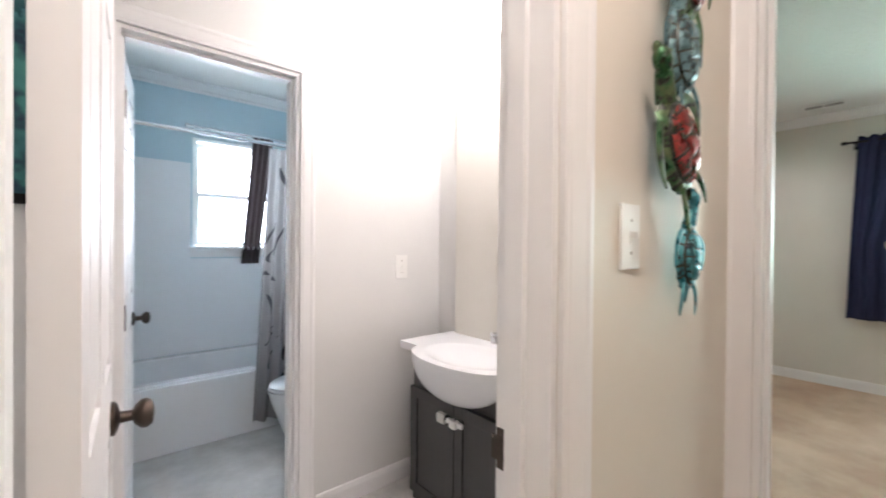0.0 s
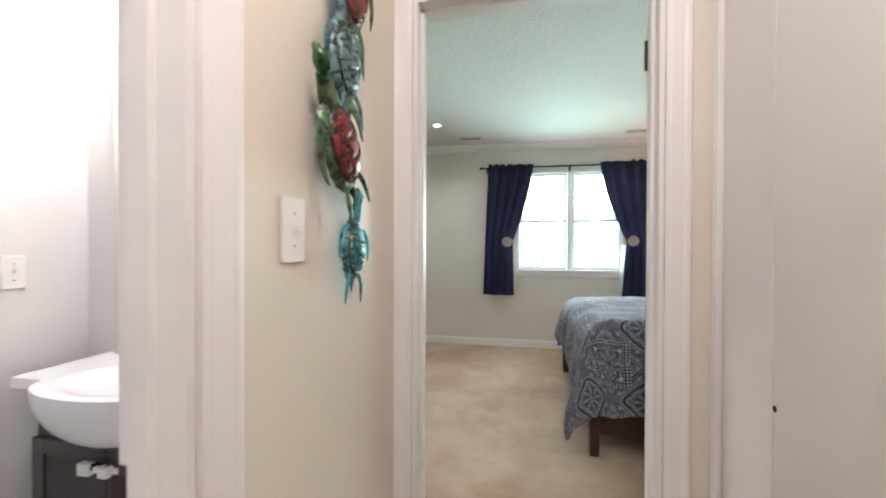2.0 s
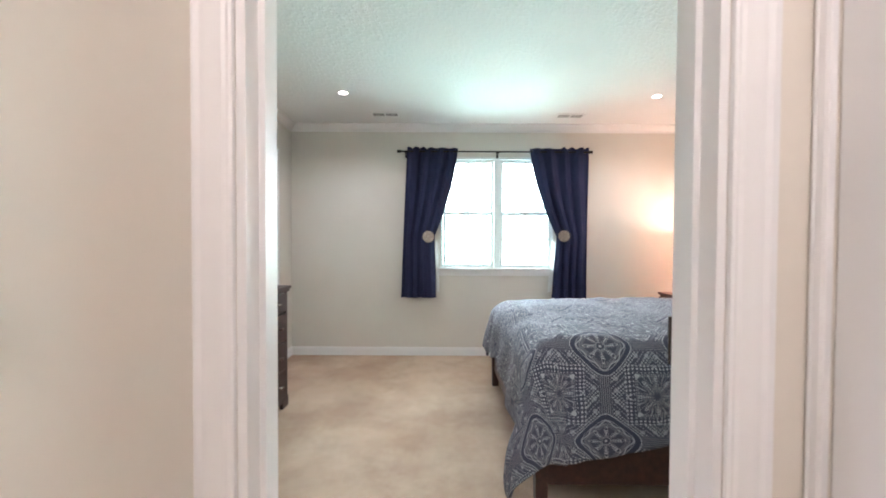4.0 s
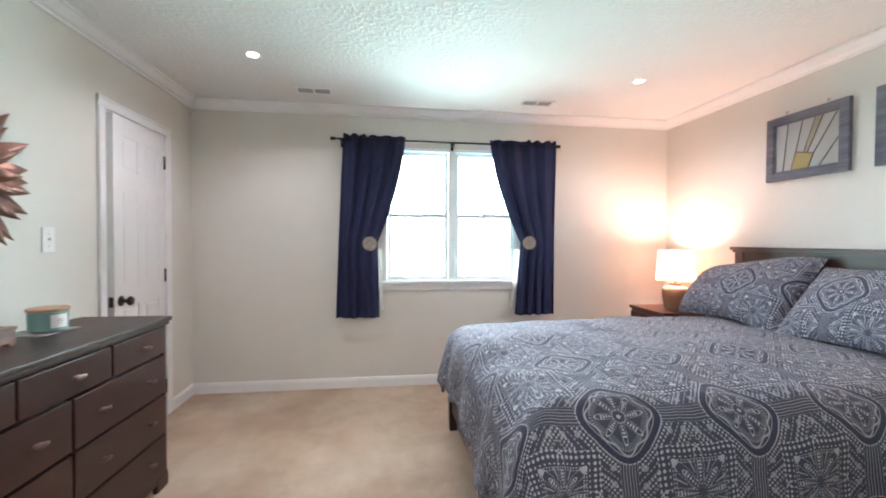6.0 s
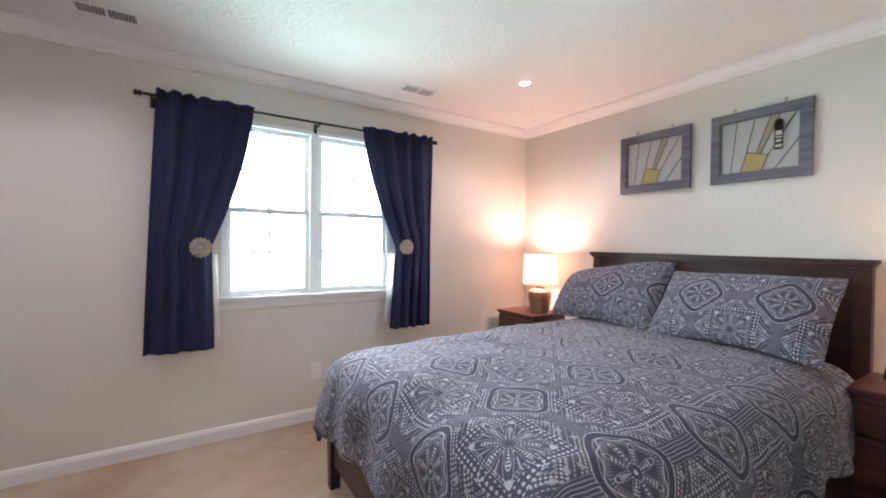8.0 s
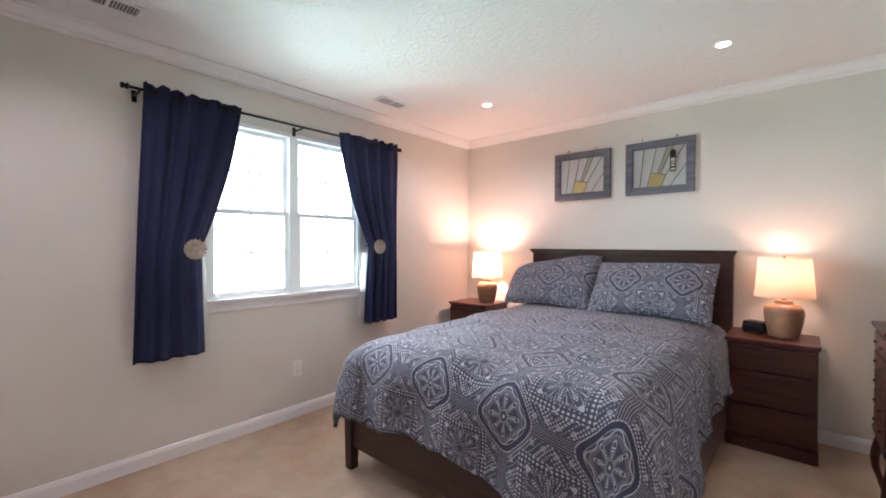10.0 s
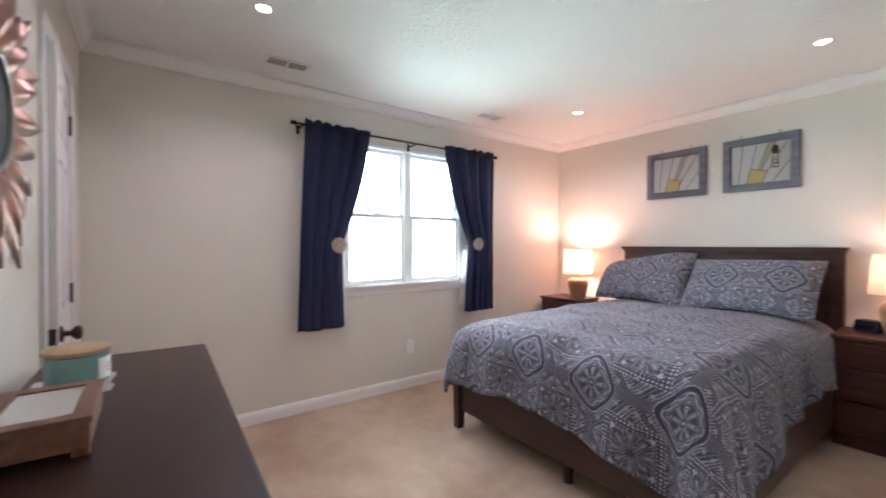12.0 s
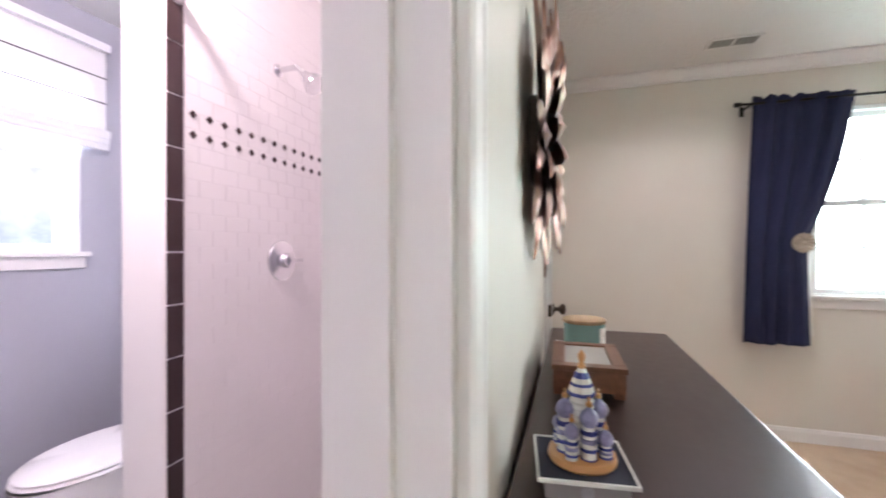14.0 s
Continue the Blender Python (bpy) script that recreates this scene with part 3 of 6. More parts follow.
def panel_door(name, label, w, h, m, knob_x=None, knob_mat=None, knob_z=0.92, hinges=(0.22, 1.03, 1.84), panels=True, t=0.035):
    """A six-panel leaf: local x runs from the hinges, y is its thickness (from -t to 0), z is up."""
    ob = thing(name, label, "door", m, kind="structure")
    bm = bmesh.new()
    box(bm, 0.003, w, -t + 0.006, -0.006, 0.012, h)
    part("leaf", bm, M_DOOR, ob)
    st = 0.095 * min(1.0, w / 0.7)
    xs = (0.003, st, w / 2 - st / 2, w / 2 + st / 2, w - st, w)
    rails = (0.012, 0.21, 0.88, 1.00, 1.60, 1.70, h - 0.11, h)
    for y0, y1 in ((-0.006, 0.0), (-t, -t + 0.006)):
        for a, b in ((0, 1), (2, 3), (4, 5)):
            part("stile", B(xs[a], xs[b], y0, y1, 0.012, h), M_DOOR, ob)
        for a, b in ((0, 1), (2, 3), (4, 5), (6, 7)):
            part("rail", B(xs[1], xs[2], y0, y1, rails[a], rails[b]), M_DOOR, ob)
            part("rail", B(xs[3], xs[4], y0, y1, rails[a], rails[b]), M_DOOR, ob)
    for y0, y1 in ((-0.0065, -0.001), (-t + 0.001, -t + 0.0065)):
        for a, b in ((1, 2), (3, 4)):
            for lo, hi in ((1, 2), (3, 4), (5, 6)):
                bm = B(xs[a] + 0.024, xs[b] - 0.024, y0, y1, rails[lo] + 0.026, rails[hi] - 0.026, 0.002)
                part("panel", bm, M_DOOR, ob)
    if knob_x:
        knob_set(ob, knob_x, knob_z, t, knob_mat or M_BRONZE)
        part("latch_plate", B(w - 0.001, w + 0.002, -t / 2 - 0.012, -t / 2 + 0.012, knob_z - 0.03, knob_z + 0.03), M_BRONZE, ob)
    for z in hinges:
        bm = B(-0.002, 0.004, -t * 0.9, 0.002, z - 0.045, z + 0.045)
        tube(bm, (0.0, 0.006, z - 0.047), (0.0, 0.006, z + 0.047), 0.007, seg=10)
        part("hinge", bm, M_BRONZE, ob, "dark bronze hinge")
    return ob


# closet door in the bedroom, slightly ajar, hinged at its far side
panel_door("door_closet", "white six-panel closet door standing slightly ajar", 0.60, 2.02, pose(4.915, N_Y - 0.002, 0, 0, 0, 183.5), 0.54)
# bedroom door, folded back against the wall
bed_door = panel_door("door_bedroom", "white six-panel bedroom door folded back to the wall", 0.75, 2.02, pose(1.830, 0.198, 0, 0, 0, -72), 0.68)
# vanity room door, open inwards
panel_door("door_vanity", "white six-panel door standing open", 0.57, 2.02, pose(0.298, H_N + 0.130, 0, 0, 0, 86.6) @ Matrix.Diagonal((1, -1, 1, 1)), 0.50, knob_z=0.895, hinges=())
# tub room door, open inwards
panel_door("door_tub", "white six-panel door standing open", 0.51, 1.95, pose(0.374, 2.568, 0, 0, 0, 83) @ Matrix.Diagonal((1, -1, 1, 1)), 0.45, knob_z=0.88, hinges=(0.20, 0.95, 1.735))

# knob guard on the bedroom door
bm = bmesh.new()
lathe(bm, [(0.020, 0.0), (0.023, 0.006), (0.024, 0.034), (0.019, 0.041), (0.008, 0.043)], pose(1.830, 0.198, 0, 0, 0, -72) @ Matrix.Translation((0.68, 0.020, 0.92)) @ Matrix.Rotation(radians(-90), 4, "X"), 20)
tagged(part("knob_guard", bm, M_PLASTIC, smooth=True), "white plastic child-proof cover on a door knob", "knob cover")

# folding closet doors in the hall
for i, (x0, x1) in enumerate(((1.420, 1.652), (0.948, 1.416))):
    ob = thing("bifold_door", "flat white folding closet door leaf" + (" with an empty knob hole" if i == 1 else ""), "closet door", group="folding closet doors")
    bm = bmesh.new()
    box(bm, x0, x1, H_S - 0.035, H_S - 0.002, 0.02, 2.03, 0.002)
    part("leaf", bm, M_DOOR, ob)
    if i == 1:
        bm = bmesh.new()
        # dark disc laid on the leaf, painted as the shade in a hole
        lathe(bm, [(0.0075, 0), (0.0075, 0.001), (0.0055, 0.0012), (0.005, 0.0004)], Matrix.Translation((1.410, H_S - 0.0022, 0.852)) @ Matrix.Rotation(radians(-90), 4, "X"), 12)
        part("knob_hole", bm, M_FLAT_BLACK, ob, "small dark screw hole")

# hinge and strike left on the bedroom doorway's jambs
bm = B(1.738, 1.782, 0.2235, 0.2262, 1.785, 1.875)
tube(bm, (1.786, 0.2285, 1.783), (1.786, 0.2285, 1.877), 0.006, seg=10)
tagged(part("hinge", bm, M_BRONZE), "dark bronze hinge on a white door jamb", "hinge")
bm = B(1.735, 1.765, 0.9590, 0.9618, 0.885, 0.945)
tagged(part("strike_plate", bm, M_BRONZE), "small dark strike plate on a white jamb", "strike plate")

# strike plate on the vanity door's jamb
bm = B(0.8130, 0.8155, H_N + 0.064, H_N + 0.102, 0.858, 0.925)
box(bm, 0.8120, 0.8145, H_N + 0.090, H_N + 0.112, 0.872, 0.912)
tagged(part("strike_plate", bm, M_BRONZE), "worn bronze strike plate on a white jamb", "strike plate")


# ---------------------------------------------------------------- windows
def sash(parent, axis_y0, axis_y1, z0, z1, x, cols, rows, rail=0.030):
    bm = bmesh.new()
    box(bm, x, x + 0.03, axis_y0, axis_y0 + rail, z0, z1)
    box(bm, x, x + 0.03, axis_y1 - rail, axis_y1, z0, z1)
    box(bm, x, x + 0.03, axis_y0 + rail, axis_y1 - rail, z0, z0 + rail)
    box(bm, x, x + 0.03, axis_y0 + rail, axis_y1 - rail, z1 - rail, z1)
    s = part("sash", bm, M_SASH, parent)
    for c in range(1, cols):
        y = axis_y0 + (axis_y1 - axis_y0) * c / cols
        part("muntin", B(x + 0.010, x + 0.020, y - 0.007, y + 0.007, z0 + rail, z1 - rail), M_SASH, s)
    for r in range(1, rows):
        z = z0 + (z1 - z0) * r / rows
        part("muntin", B(x + 0.0105, x + 0.0195, axis_y0 + rail, axis_y1 - rail, z - 0.007, z + 0.007), M_SASH, s)
    pane = part("pane", B(x + 0.013, x + 0.017, axis_y0 + rail - 0.004, axis_y1 - rail + 0.004, z0 + rail - 0.004, z1 - rail + 0.004), M_GLASS, s)
    pane.visible_shadow = False
    return s


def double_window(m, y0, y1, z0, z1, units, name, label, sill_out=0.035, near=0.0):
    """A window in a wall opening: local x goes out through the wall from the inner face, local y along it."""
    ob = thing(name, label, "window", m, kind="structure")
    bm = bmesh.new()
    box(bm, 0.002, 0.14, y0 + 0.0005, y0 + 0.025, z0 + 0.026, z1 - 0.026)
    box(bm, 0.002, 0.14, y1 - 0.025, y1 - 0.0005, z0 + 0.026, z1 - 0.026)
    box(bm, 0.002, 0.14, y0 + 0.0005, y1 - 0.0005, z1 - 0.026, z1 - 0.0005)
    box(bm, 0.002, 0.14, y0 + 0.0005, y1 - 0.0005, z0 + 0.0005, z0 + 0.026)
    w = (y1 - y0 - 0.05) / units
    for i in range(1, units):
        y = y0 + 0.025 + w * i
        box(bm, 0.055 - near, 0.13 - near, y - 0.030, y + 0.030, z0 + 0.026, z1 - 0.026)
    part("window_frame", bm, M_SASH, ob)
    mid = (z0 + z1) / 2
    for i in range(units):
        a = y0 + 0.025 + w * i + (0.034 if i else 0.002)
        b = y0 + 0.025 + w * (i + 1) - (0.034 if i < units - 1 else 0.002)
        sash(ob, a, b, z0 + 0.027, mid + 0.016, 0.066 - near, 2, 2)
        sash(ob, a, b, mid - 0.016, z1 - 0.027, 0.098 - near, 2, 2)
        part("sash_lock", B(0.056 - near, 0.0655 - near, (a + b) / 2 - 0.02, (a + b) / 2 + 0.02, mid + 0.0165, mid + 0.026, 0.003), M_TRIM, ob)
    bm = B(-sill_out, 0.054 - near, y0 - 0.03, y1 + 0.03, z0 - 0.004, z0 + 0.018, 0.004)
    part("window_sill", bm, M_TRIM, ob)
    part("apron", B(-0.014, -0.0005, y0 - 0.015, y1 + 0.015, z0 - 0.062, z0 - 0.0045, 0.003), M_TRIM, ob)
    return ob


double_window(Matrix.Translation((E_X, 0, 0)), -0.52, 0.68, 0.915, 2.11, 2, "window_1", "white double-hung twin window with daylight behind", near=0.042)
double_window(Matrix.Translation((0, 4.24, 0)) @ Matrix.Rotation(radians(90), 4, "Z"), -1.50, -0.85, 1.185, 2.03, 1, "window_2", "white double-hung window above the bathtub")
double_window(Matrix.Translation((0, 4.50, 0)) @ Matrix.Rotation(radians(90), 4, "Z"), -3.66, -3.02, 1.20, 2.10, 1, "window_3", "white window with a deep sill in a grey wall")


# bright hazy garden behind the windows
def garden(name, m, w, h, power, haze=(0.86, 1.0, 0.97), low_haze=(0.60, 1.0, 0.82), cover=0.975):
    k = Nodes(name + "_glow")
    p = k.world_pos()
    leaves = k.ramp(k.noise(1.1, 7, p, 0.7), 0.50, 0.60)
    sep = k.put("ShaderNodeSeparateXYZ", {0: p})
    low = k.ramp(sep.outputs[2], 2.2, 1.2)
    amount = k.f("MULTIPLY", leaves, cover)
    col = k.mix(amount, k.mix(low, rgb(*haze), rgb(*low_haze)), rgb(0.020, 0.034, 0.031))
    em = k.put("ShaderNodeEmission", {"Color": col, "Strength": power})
    k.t.links.new(em.outputs[0], k.t.nodes["Material Output"].inputs[0])
    bm = bmesh.new()
    bmesh.ops.create_grid(bm, x_segments=1, y_segments=1, size=0.5, matrix=m @ Matrix.Diagonal((w, h, 1, 1)))
    tagged(part(name, bm, k.m), "bright overexposed garden and sky outside the window", "backdrop", kind="structure")


garden("backdrop", Matrix.Translation((E_X + 2.6, 0.08, 1.9)) @ Matrix.Rotation(radians(90), 4, "Y"), 5.0, 7.5, 20.0)
garden("backdrop_tub", Matrix.Translation((0.4, 6.8, 1.9)) @ Matrix.Rotation(radians(90), 4, "X"), 4.4, 5.0, 52.0, (0.90, 0.97, 1.0), (0.82, 0.95, 1.0))
garden("backdrop_bath", Matrix.Translation((4.9, 6.8, 1.9)) @ Matrix.Rotation(radians(90), 4, "X"), 4.4, 5.0, 0.60, (0.84, 0.96, 1.0), (0.70, 0.95, 1.0), 0.30)
setting("ground", B(-40, 60, -50, 60, -0.62, -0.5), paint("lawn_green", (0.07, 0.11, 0.04), 0.9, 0.3, 20, 0.2), "plain green lawn", "ground")


# ---------------------------------------------------------------- bed
def n2(x, y, s=1.0, z=0.0):
    return noise.noise(Vector((x * s, y * s, z)))


CX, HW, FOOT, TOP = 3.672, 0.815, 0.20, 0.745


def make_bed():
    ob = thing("bed", "queen bed frame of dark espresso wood with a panelled headboard", "bed", Matrix.Translation((CX, -0.9, 0)))
    cy = -0.9
    x0, x1 = -0.80, 0.80
    # headboard: posts, frame, recessed panel, cap
    hb = part("headboard", B(x0 + 0.06, x1 - 0.06, -1.995 - cy, -1.968 - cy, 0.30, 1.21), M_DARK, ob)
    for z0, z1 in ((1.12, 1.215), (0.30, 0.40)):
        part("rail", B(x0 + 0.07, x1 - 0.07, -2.0 - cy, -1.952 - cy, z0, z1, 0.004), M_DARK, hb)
    part("muntin", B(-0.04, 0.04, -2.0 - cy, -1.954 - cy, 0.40, 1.12, 0.003), M_DARK, hb)
    for a in (x0, x1 - 0.07):
        part("post", B(a, a + 0.07, -2.0 - cy, -1.945 - cy, 0.0, 1.215, 0.004), M_DARK, hb)
    bm = B(x0 - 0.018, x1 + 0.018, -2.005 - cy, -1.915 - cy, 1.232, 1.255, 0.005)
    box(bm, x0 - 0.006, x1 + 0.006, -2.002 - cy, -1.928 - cy, 1.215, 1.232, 0.003)
    part("cap", bm, M_DARK, hb)
    # side rails, footboard and legs
    for a in (x0 - 0.012, x1 - 0.02):
        part("side_rail", B(a, a + 0.03, -1.945 - cy, 0.19 - cy, 0.115, 0.37, 0.004), M_DARK, ob)
    fb = part("footboard", B(x0 - 0.01, x1 - 0.05, 0.19 - cy, 0.215 - cy, 0.13, 0.38, 0.003), M_DARK, ob)
    part("rail", B(x0 - 0.01, x1 - 0.05, 0.186 - cy, 0.226 - cy, 0.345, 0.385, 0.004), M_DARK, fb)
    for a in (x0 - 0.050, x1 - 0.055):
        bm = B(a, a + 0.065, 0.172 - cy, 0.237 - cy, 0.0, 0.385, 0.004)
        for v in bm.verts:
            if v.co.z < 0.1:
                v.co.x = a + 0.0325 + (v.co.x - a - 0.0325) * 0.8
                v.co.y = 0.2045 - cy + (v.co.y - 0.2045 + cy) * 0.8
        part("leg", bm, M_DARK, ob)
    bm = tube(bmesh.new(), (-0.08, 0.14 - cy, 0.0), (-0.08, 0.14 - cy, 0.2), 0.026, seg=12)
    part("centre_leg", bm, M_DARK, ob)
    mt = thing("mattress", "dark mattress and base under the comforter", "mattress", Matrix.Translation((CX, -0.9, 0)))
    part("box_spring", B(-0.75, 0.75, -1.94 - cy, 0.17 - cy, 0.20, 0.45, 0.02), M_MATTRESS, mt)
    part("mattress_body", B(-0.755, 0.755, -1.935 - cy, 0.165 - cy, 0.452, 0.665, 0.07), M_MATTRESS, mt)


make_bed()


def drape(a, b):
    """Where a point of the flat comforter comes to lie: over the mattress, round its edges and down."""
    r = 0.165
    ea, eb = abs(a) - (HW - r), b - (FOOT + 0.055 - r)
    sx = 1 if a >= 0 else -1
    ia, ib = min(abs(a), HW - r), min(b, FOOT + 0.055 - r)
    pa, pb = max(ea, 0.0), max(eb, 0.0)
    d = (pa ** 4 + pb ** 4) ** 0.25
    puff = 0.020 * n2(a, b, 2.3) + 0.015 * n2(a, b, 4.6, 3.0) + 0.004 * n2(a, b, 13.0, 5.0)
    crown = 0.035 * (1 - (a / HW) ** 2 * 0.9) if abs(a) < HW else 0.0
    ztop = TOP + crown * min(1.0, max(0.0, (FOOT + 0.2 - b) / 0.6)) + puff
    if d <= 0:
        return Vector((CX + a, b, ztop))
    ux, uy = pa / d, pb / d
    th = math.atan2(pb, pa)
    d *= 1 - (0.09 if sx > 0 else 0.03) * math.sin(2 * th) ** 2
    q = r * math.pi / 2
    if d < q:
        out, drop = r * math.sin(d / r), r * (1 - math.cos(d / r))
    else:
        s = d - q
        out, drop = r + s * (0.10 if sx > 0 else 0.10 + 0.06 * ux * ux), r + s * 0.975
    t = min(1.0, max(0.0, (d - q * 0.5) / 0.40))
    along = ib * (1 if pa > 0 else 0) + ia * sx * (1 if pb > 0 else 0) + th * 0.30
    fold = math.sin(along * 17.0 + 1.3 * n2(a, b, 1.4, 7.0)) * 0.5 + n2(along, d, 4.0, 9.0)
    out += t * (0.034 * fold + 0.06 * math.sin(2 * th) ** 2)
    z = max(ztop - drop + 0.4 * puff - t * t * 0.030 * n2(along, 0.0, 5.5, 2.0), 0.045)
    return Vector((CX + sx * (ia + ux * out), ib + uy * out, z))


def make_comforter():
    oh = 0.44
    a0, a1, b0, b1 = -(HW + oh), HW + oh, -1.76, FOOT + oh + 0.03
    bm = bmesh.new()

    def soft_step(t):
        t = max(0.0, min(1.0, t))
        return t * t * (3 - 2 * t)

    def flat(u, v):
        a = a0 + (a1 - a0) * u
        if a < -0.5:
            # hangs shorter along this side towards the head
            reach = HW + 0.27 + 0.17 * soft_step((b0 + (b1 - b0) * v + 0.75) / 0.85)
            a = -0.5 + (a + 0.5) * (reach - 0.5) / (-a0 - 0.5)
        end = b1 - 0.10 + 0.15 * ((0.8 - max(-0.8, min(0.8, a))) / 1.6) ** 3.0 + 0.03 * max(0.0, a / 0.8)
        return a, b0 + (end - b0) * v

    def print_at(a, b):
        """The print is a little longer than wide and lies slightly askew over the foot."""
        skew = 0.09 * (max(-0.9, min(0.7, a)) + 0.29) * soft_step((b + 0.35) / 0.7)
        aside = 0.05 * soft_step((-a - 0.42) / 0.40)
        return a + aside + 0.0875, (b + skew + 0.31) * 0.405 / 0.42

    sheet(bm, lambda u, v: drape(*flat(u, v)), 130, 124, uv=lambda u, v: print_at(*flat(u, v)))
    ob = part("comforter", bm, M_BED, smooth=True)
    for p in ob.data.polygons:
        p.use_smooth = True
    solid = ob.modifiers.new("thickness", "SOLIDIFY")
    solid.thickness, solid.offset = 0.022, -0.6
    tagged(ob, "navy and white medallion-print comforter draped over the bed", "comforter")


make_comforter()


def make_pillow(m, w, h, fat, seed, uvo, label, slump=0.0):
    bm = bmesh.new()

    def half(side):
        def fn(u, v):
            a, b = u * 2 - 1, v * 2 - 1
            ex, ey = abs(a) ** (4.5 if slump else 3.0), abs(b) ** 2.2
            lens = max(0.0, (1 - ex)) ** 0.62 * max(0.0, (1 - ey)) ** 0.62
            pinch = 1 - 0.07 * (1 - abs(a) ** 2) * abs(b) ** 3
            pinch2 = 1 - 0.05 * (1 - abs(b) ** 2) * abs(a) ** 3
            z = side * (fat * lens * (1 + 0.18 * n2(a, b, 1.7, seed)) + 0.002) + 0.012 * n2(a, b, 2.5, seed + 4) * lens
            sag = -0.035 * (1 - b) * 0.5 * abs(a) ** 2
            low = slump * max(0.0, (a + 0.75) / 1.75) ** 1.3
            y = -h / 2 + (b + 1) * h / 2 * (1 - low)
            crease = 0.010 * math.sin(5.0 * a + 3.0 * b + seed) * lens
            soft = 1 - (0.10 if slump and a > 0 else 0.03) * abs(b) ** 4
            return Vector((a * w / 2 * pinch2 * soft, y * pinch * (1 - (0.06 if slump else 0.02) * abs(a) ** 4) + sag, (z + crease if side > 0 else z) * (1 + 0.35 * low)))

        return fn

    for side in (1, -1):
        b2 = bmesh.new()
        sheet(b2, half(side), 26, 20, uv=lambda u, v: (u * w + uvo[0], v * h + uvo[1]))
        me = bpy.data.meshes.new("tmp")
        b2.to_mesh(me)
        b2.free()
        bm.from_mesh(me)
        bpy.data.meshes.remove(me)
    bmesh.ops.remove_doubles(bm, verts=bm.verts[:], dist=0.0045)
    ob = part("pillow", bm, M_BED, smooth=True)
    for p in ob.data.polygons:
        p.use_smooth = True
    ob.matrix_world = m
    tagged(ob, label, "pillow", "bed pillows")


make_pillow(pose(4.165, -1.725, 0.995, 130, 0, 2), 0.80, 0.56, 0.095, 1.0, (0.2475, -0.0775), "navy medallion-print pillow with one end slumped", 0.30)
make_pillow(pose(3.365, -1.715, 0.968, 131, 1, -2), 0.88, 0.50, 0.095, 2.0, (0.0125, -0.0675), "navy medallion-print pillow leaning on the headboard")


# ---------------------------------------------------------------- case furniture
def oval_pull(parent, x, y, z):
    """A short oval bar pull on two posts, out towards -y."""
    m = Matrix.Translation((x, y, z)) @ Matrix.Rotation(radians(90), 4, "X")
    bm = lathe(bmesh.new(), [(0.010, 0.0), (0.007, 0.004), (0.006, 0.012), (0.012, 0.016), (0.0135, 0.021), (0.010, 0.026), (0.001, 0.028)], m @ Matrix.Diagonal((2.0, 0.75, 1, 1)), 16)
    part("pull", bm, M_COPPER_PULL, parent, "small antique brass pull", smooth=True)


def make_dresser():
    x0, x1, y0, y1 = 2.735, 4.02, 1.80, 2.215
    ob = thing("dresser", "dark brown wooden nine-drawer dresser with brass pulls", "dresser", Matrix.Translation((4.04, 1.776, 0)) @ Matrix.Rotation(radians(-1.4), 4, "Z") @ Matrix.Translation((3.38 - 4.04, 2.0 - 1.776, 0)))
    ox, oy = 3.38, 2.0

    def p(name, a0, a1, b0, b1, c0, c1, bev=0.003, parent=ob, mat=M_DRESS):
        return part(name, B(a0 - ox, a1 - ox, b0 - oy, b1 - oy, c0, c1, bev), mat, parent)

    bm = bmesh.new()
    box(bm, x0 - ox, x0 + 0.02 - ox, y0 - oy, y1 - oy, 0.06, 0.845)
    box(bm, x1 - 0.02 - ox, x1 - ox, y0 - oy, y1 - oy, 0.06, 0.845)
    box(bm, x0 + 0.02 - ox, x1 - 0.02 - ox, y0 + 0.022 - oy, y1 - oy, 0.06, 0.845)
    part("carcass", bm, M_DRESS, ob)
    bm = B(x0 - 0.02 - ox, x1 + 0.02 - ox, y0 - 0.024 - oy, y1 + 0.004 - oy, 0.864, 0.887, 0.007)
    box(bm, x0 - 0.010 - ox, x1 + 0.010 - ox, y0 - 0.014 - oy, y1 + 0.002 - oy, 0.845, 0.864, 0.004)
    part("top", bm, M_DRESS, ob)
    # shaped plinth with bracket feet
    bm = B(x0 - 0.004 - ox, x1 + 0.004 - ox, y0 - 0.004 - oy, y0 + 0.016 - oy, 0.045, 0.078, 0.003)
    for a in (x0 - 0.004, x1 - 0.096):
        box(bm, a - ox, a + 0.10 - ox, y0 - 0.006 - oy, y0 + 0.018 - oy, 0.0, 0.072, 0.006)
    for a in (x0 - 0.004, x1 - 0.016):
        box(bm, a - ox, a + 0.02 - ox, y0 + 0.018 - oy, y1 - oy, 0.0, 0.062)
    part("plinth", bm, M_DRESS, ob)
    g = 0.005
    xs3 = (x0 + 0.022, 3.176, 3.606, x1 - 0.022)
    xs2 = (x0 + 0.022, 3.397, x1 - 0.022)
    rows = [(0.705, 0.838, xs3), (0.497, 0.692, xs2), (0.290, 0.485, xs2), (0.084, 0.278, xs2)]
    for lo, hi, xs in rows:
        for a, b in zip(xs, xs[1:]):
            dr = p("drawer", a + g, b - g, y0 - 0.012, y0 + 0.020, lo, hi, 0.006)
            if len(xs) == 4:
                oval_pull(dr, (a + b) / 2 + 0.02 - ox, y0 - 0.012 - oy, 0.771)
            else:
                zc2 = (lo + hi) / 2 + 0.002
                for q in (a + (b - a) * 0.24, a + (b - a) * 0.76):
                    oval_pull(dr, q - ox, y0 - 0.012 - oy, zc2)
    return ob


make_dresser()


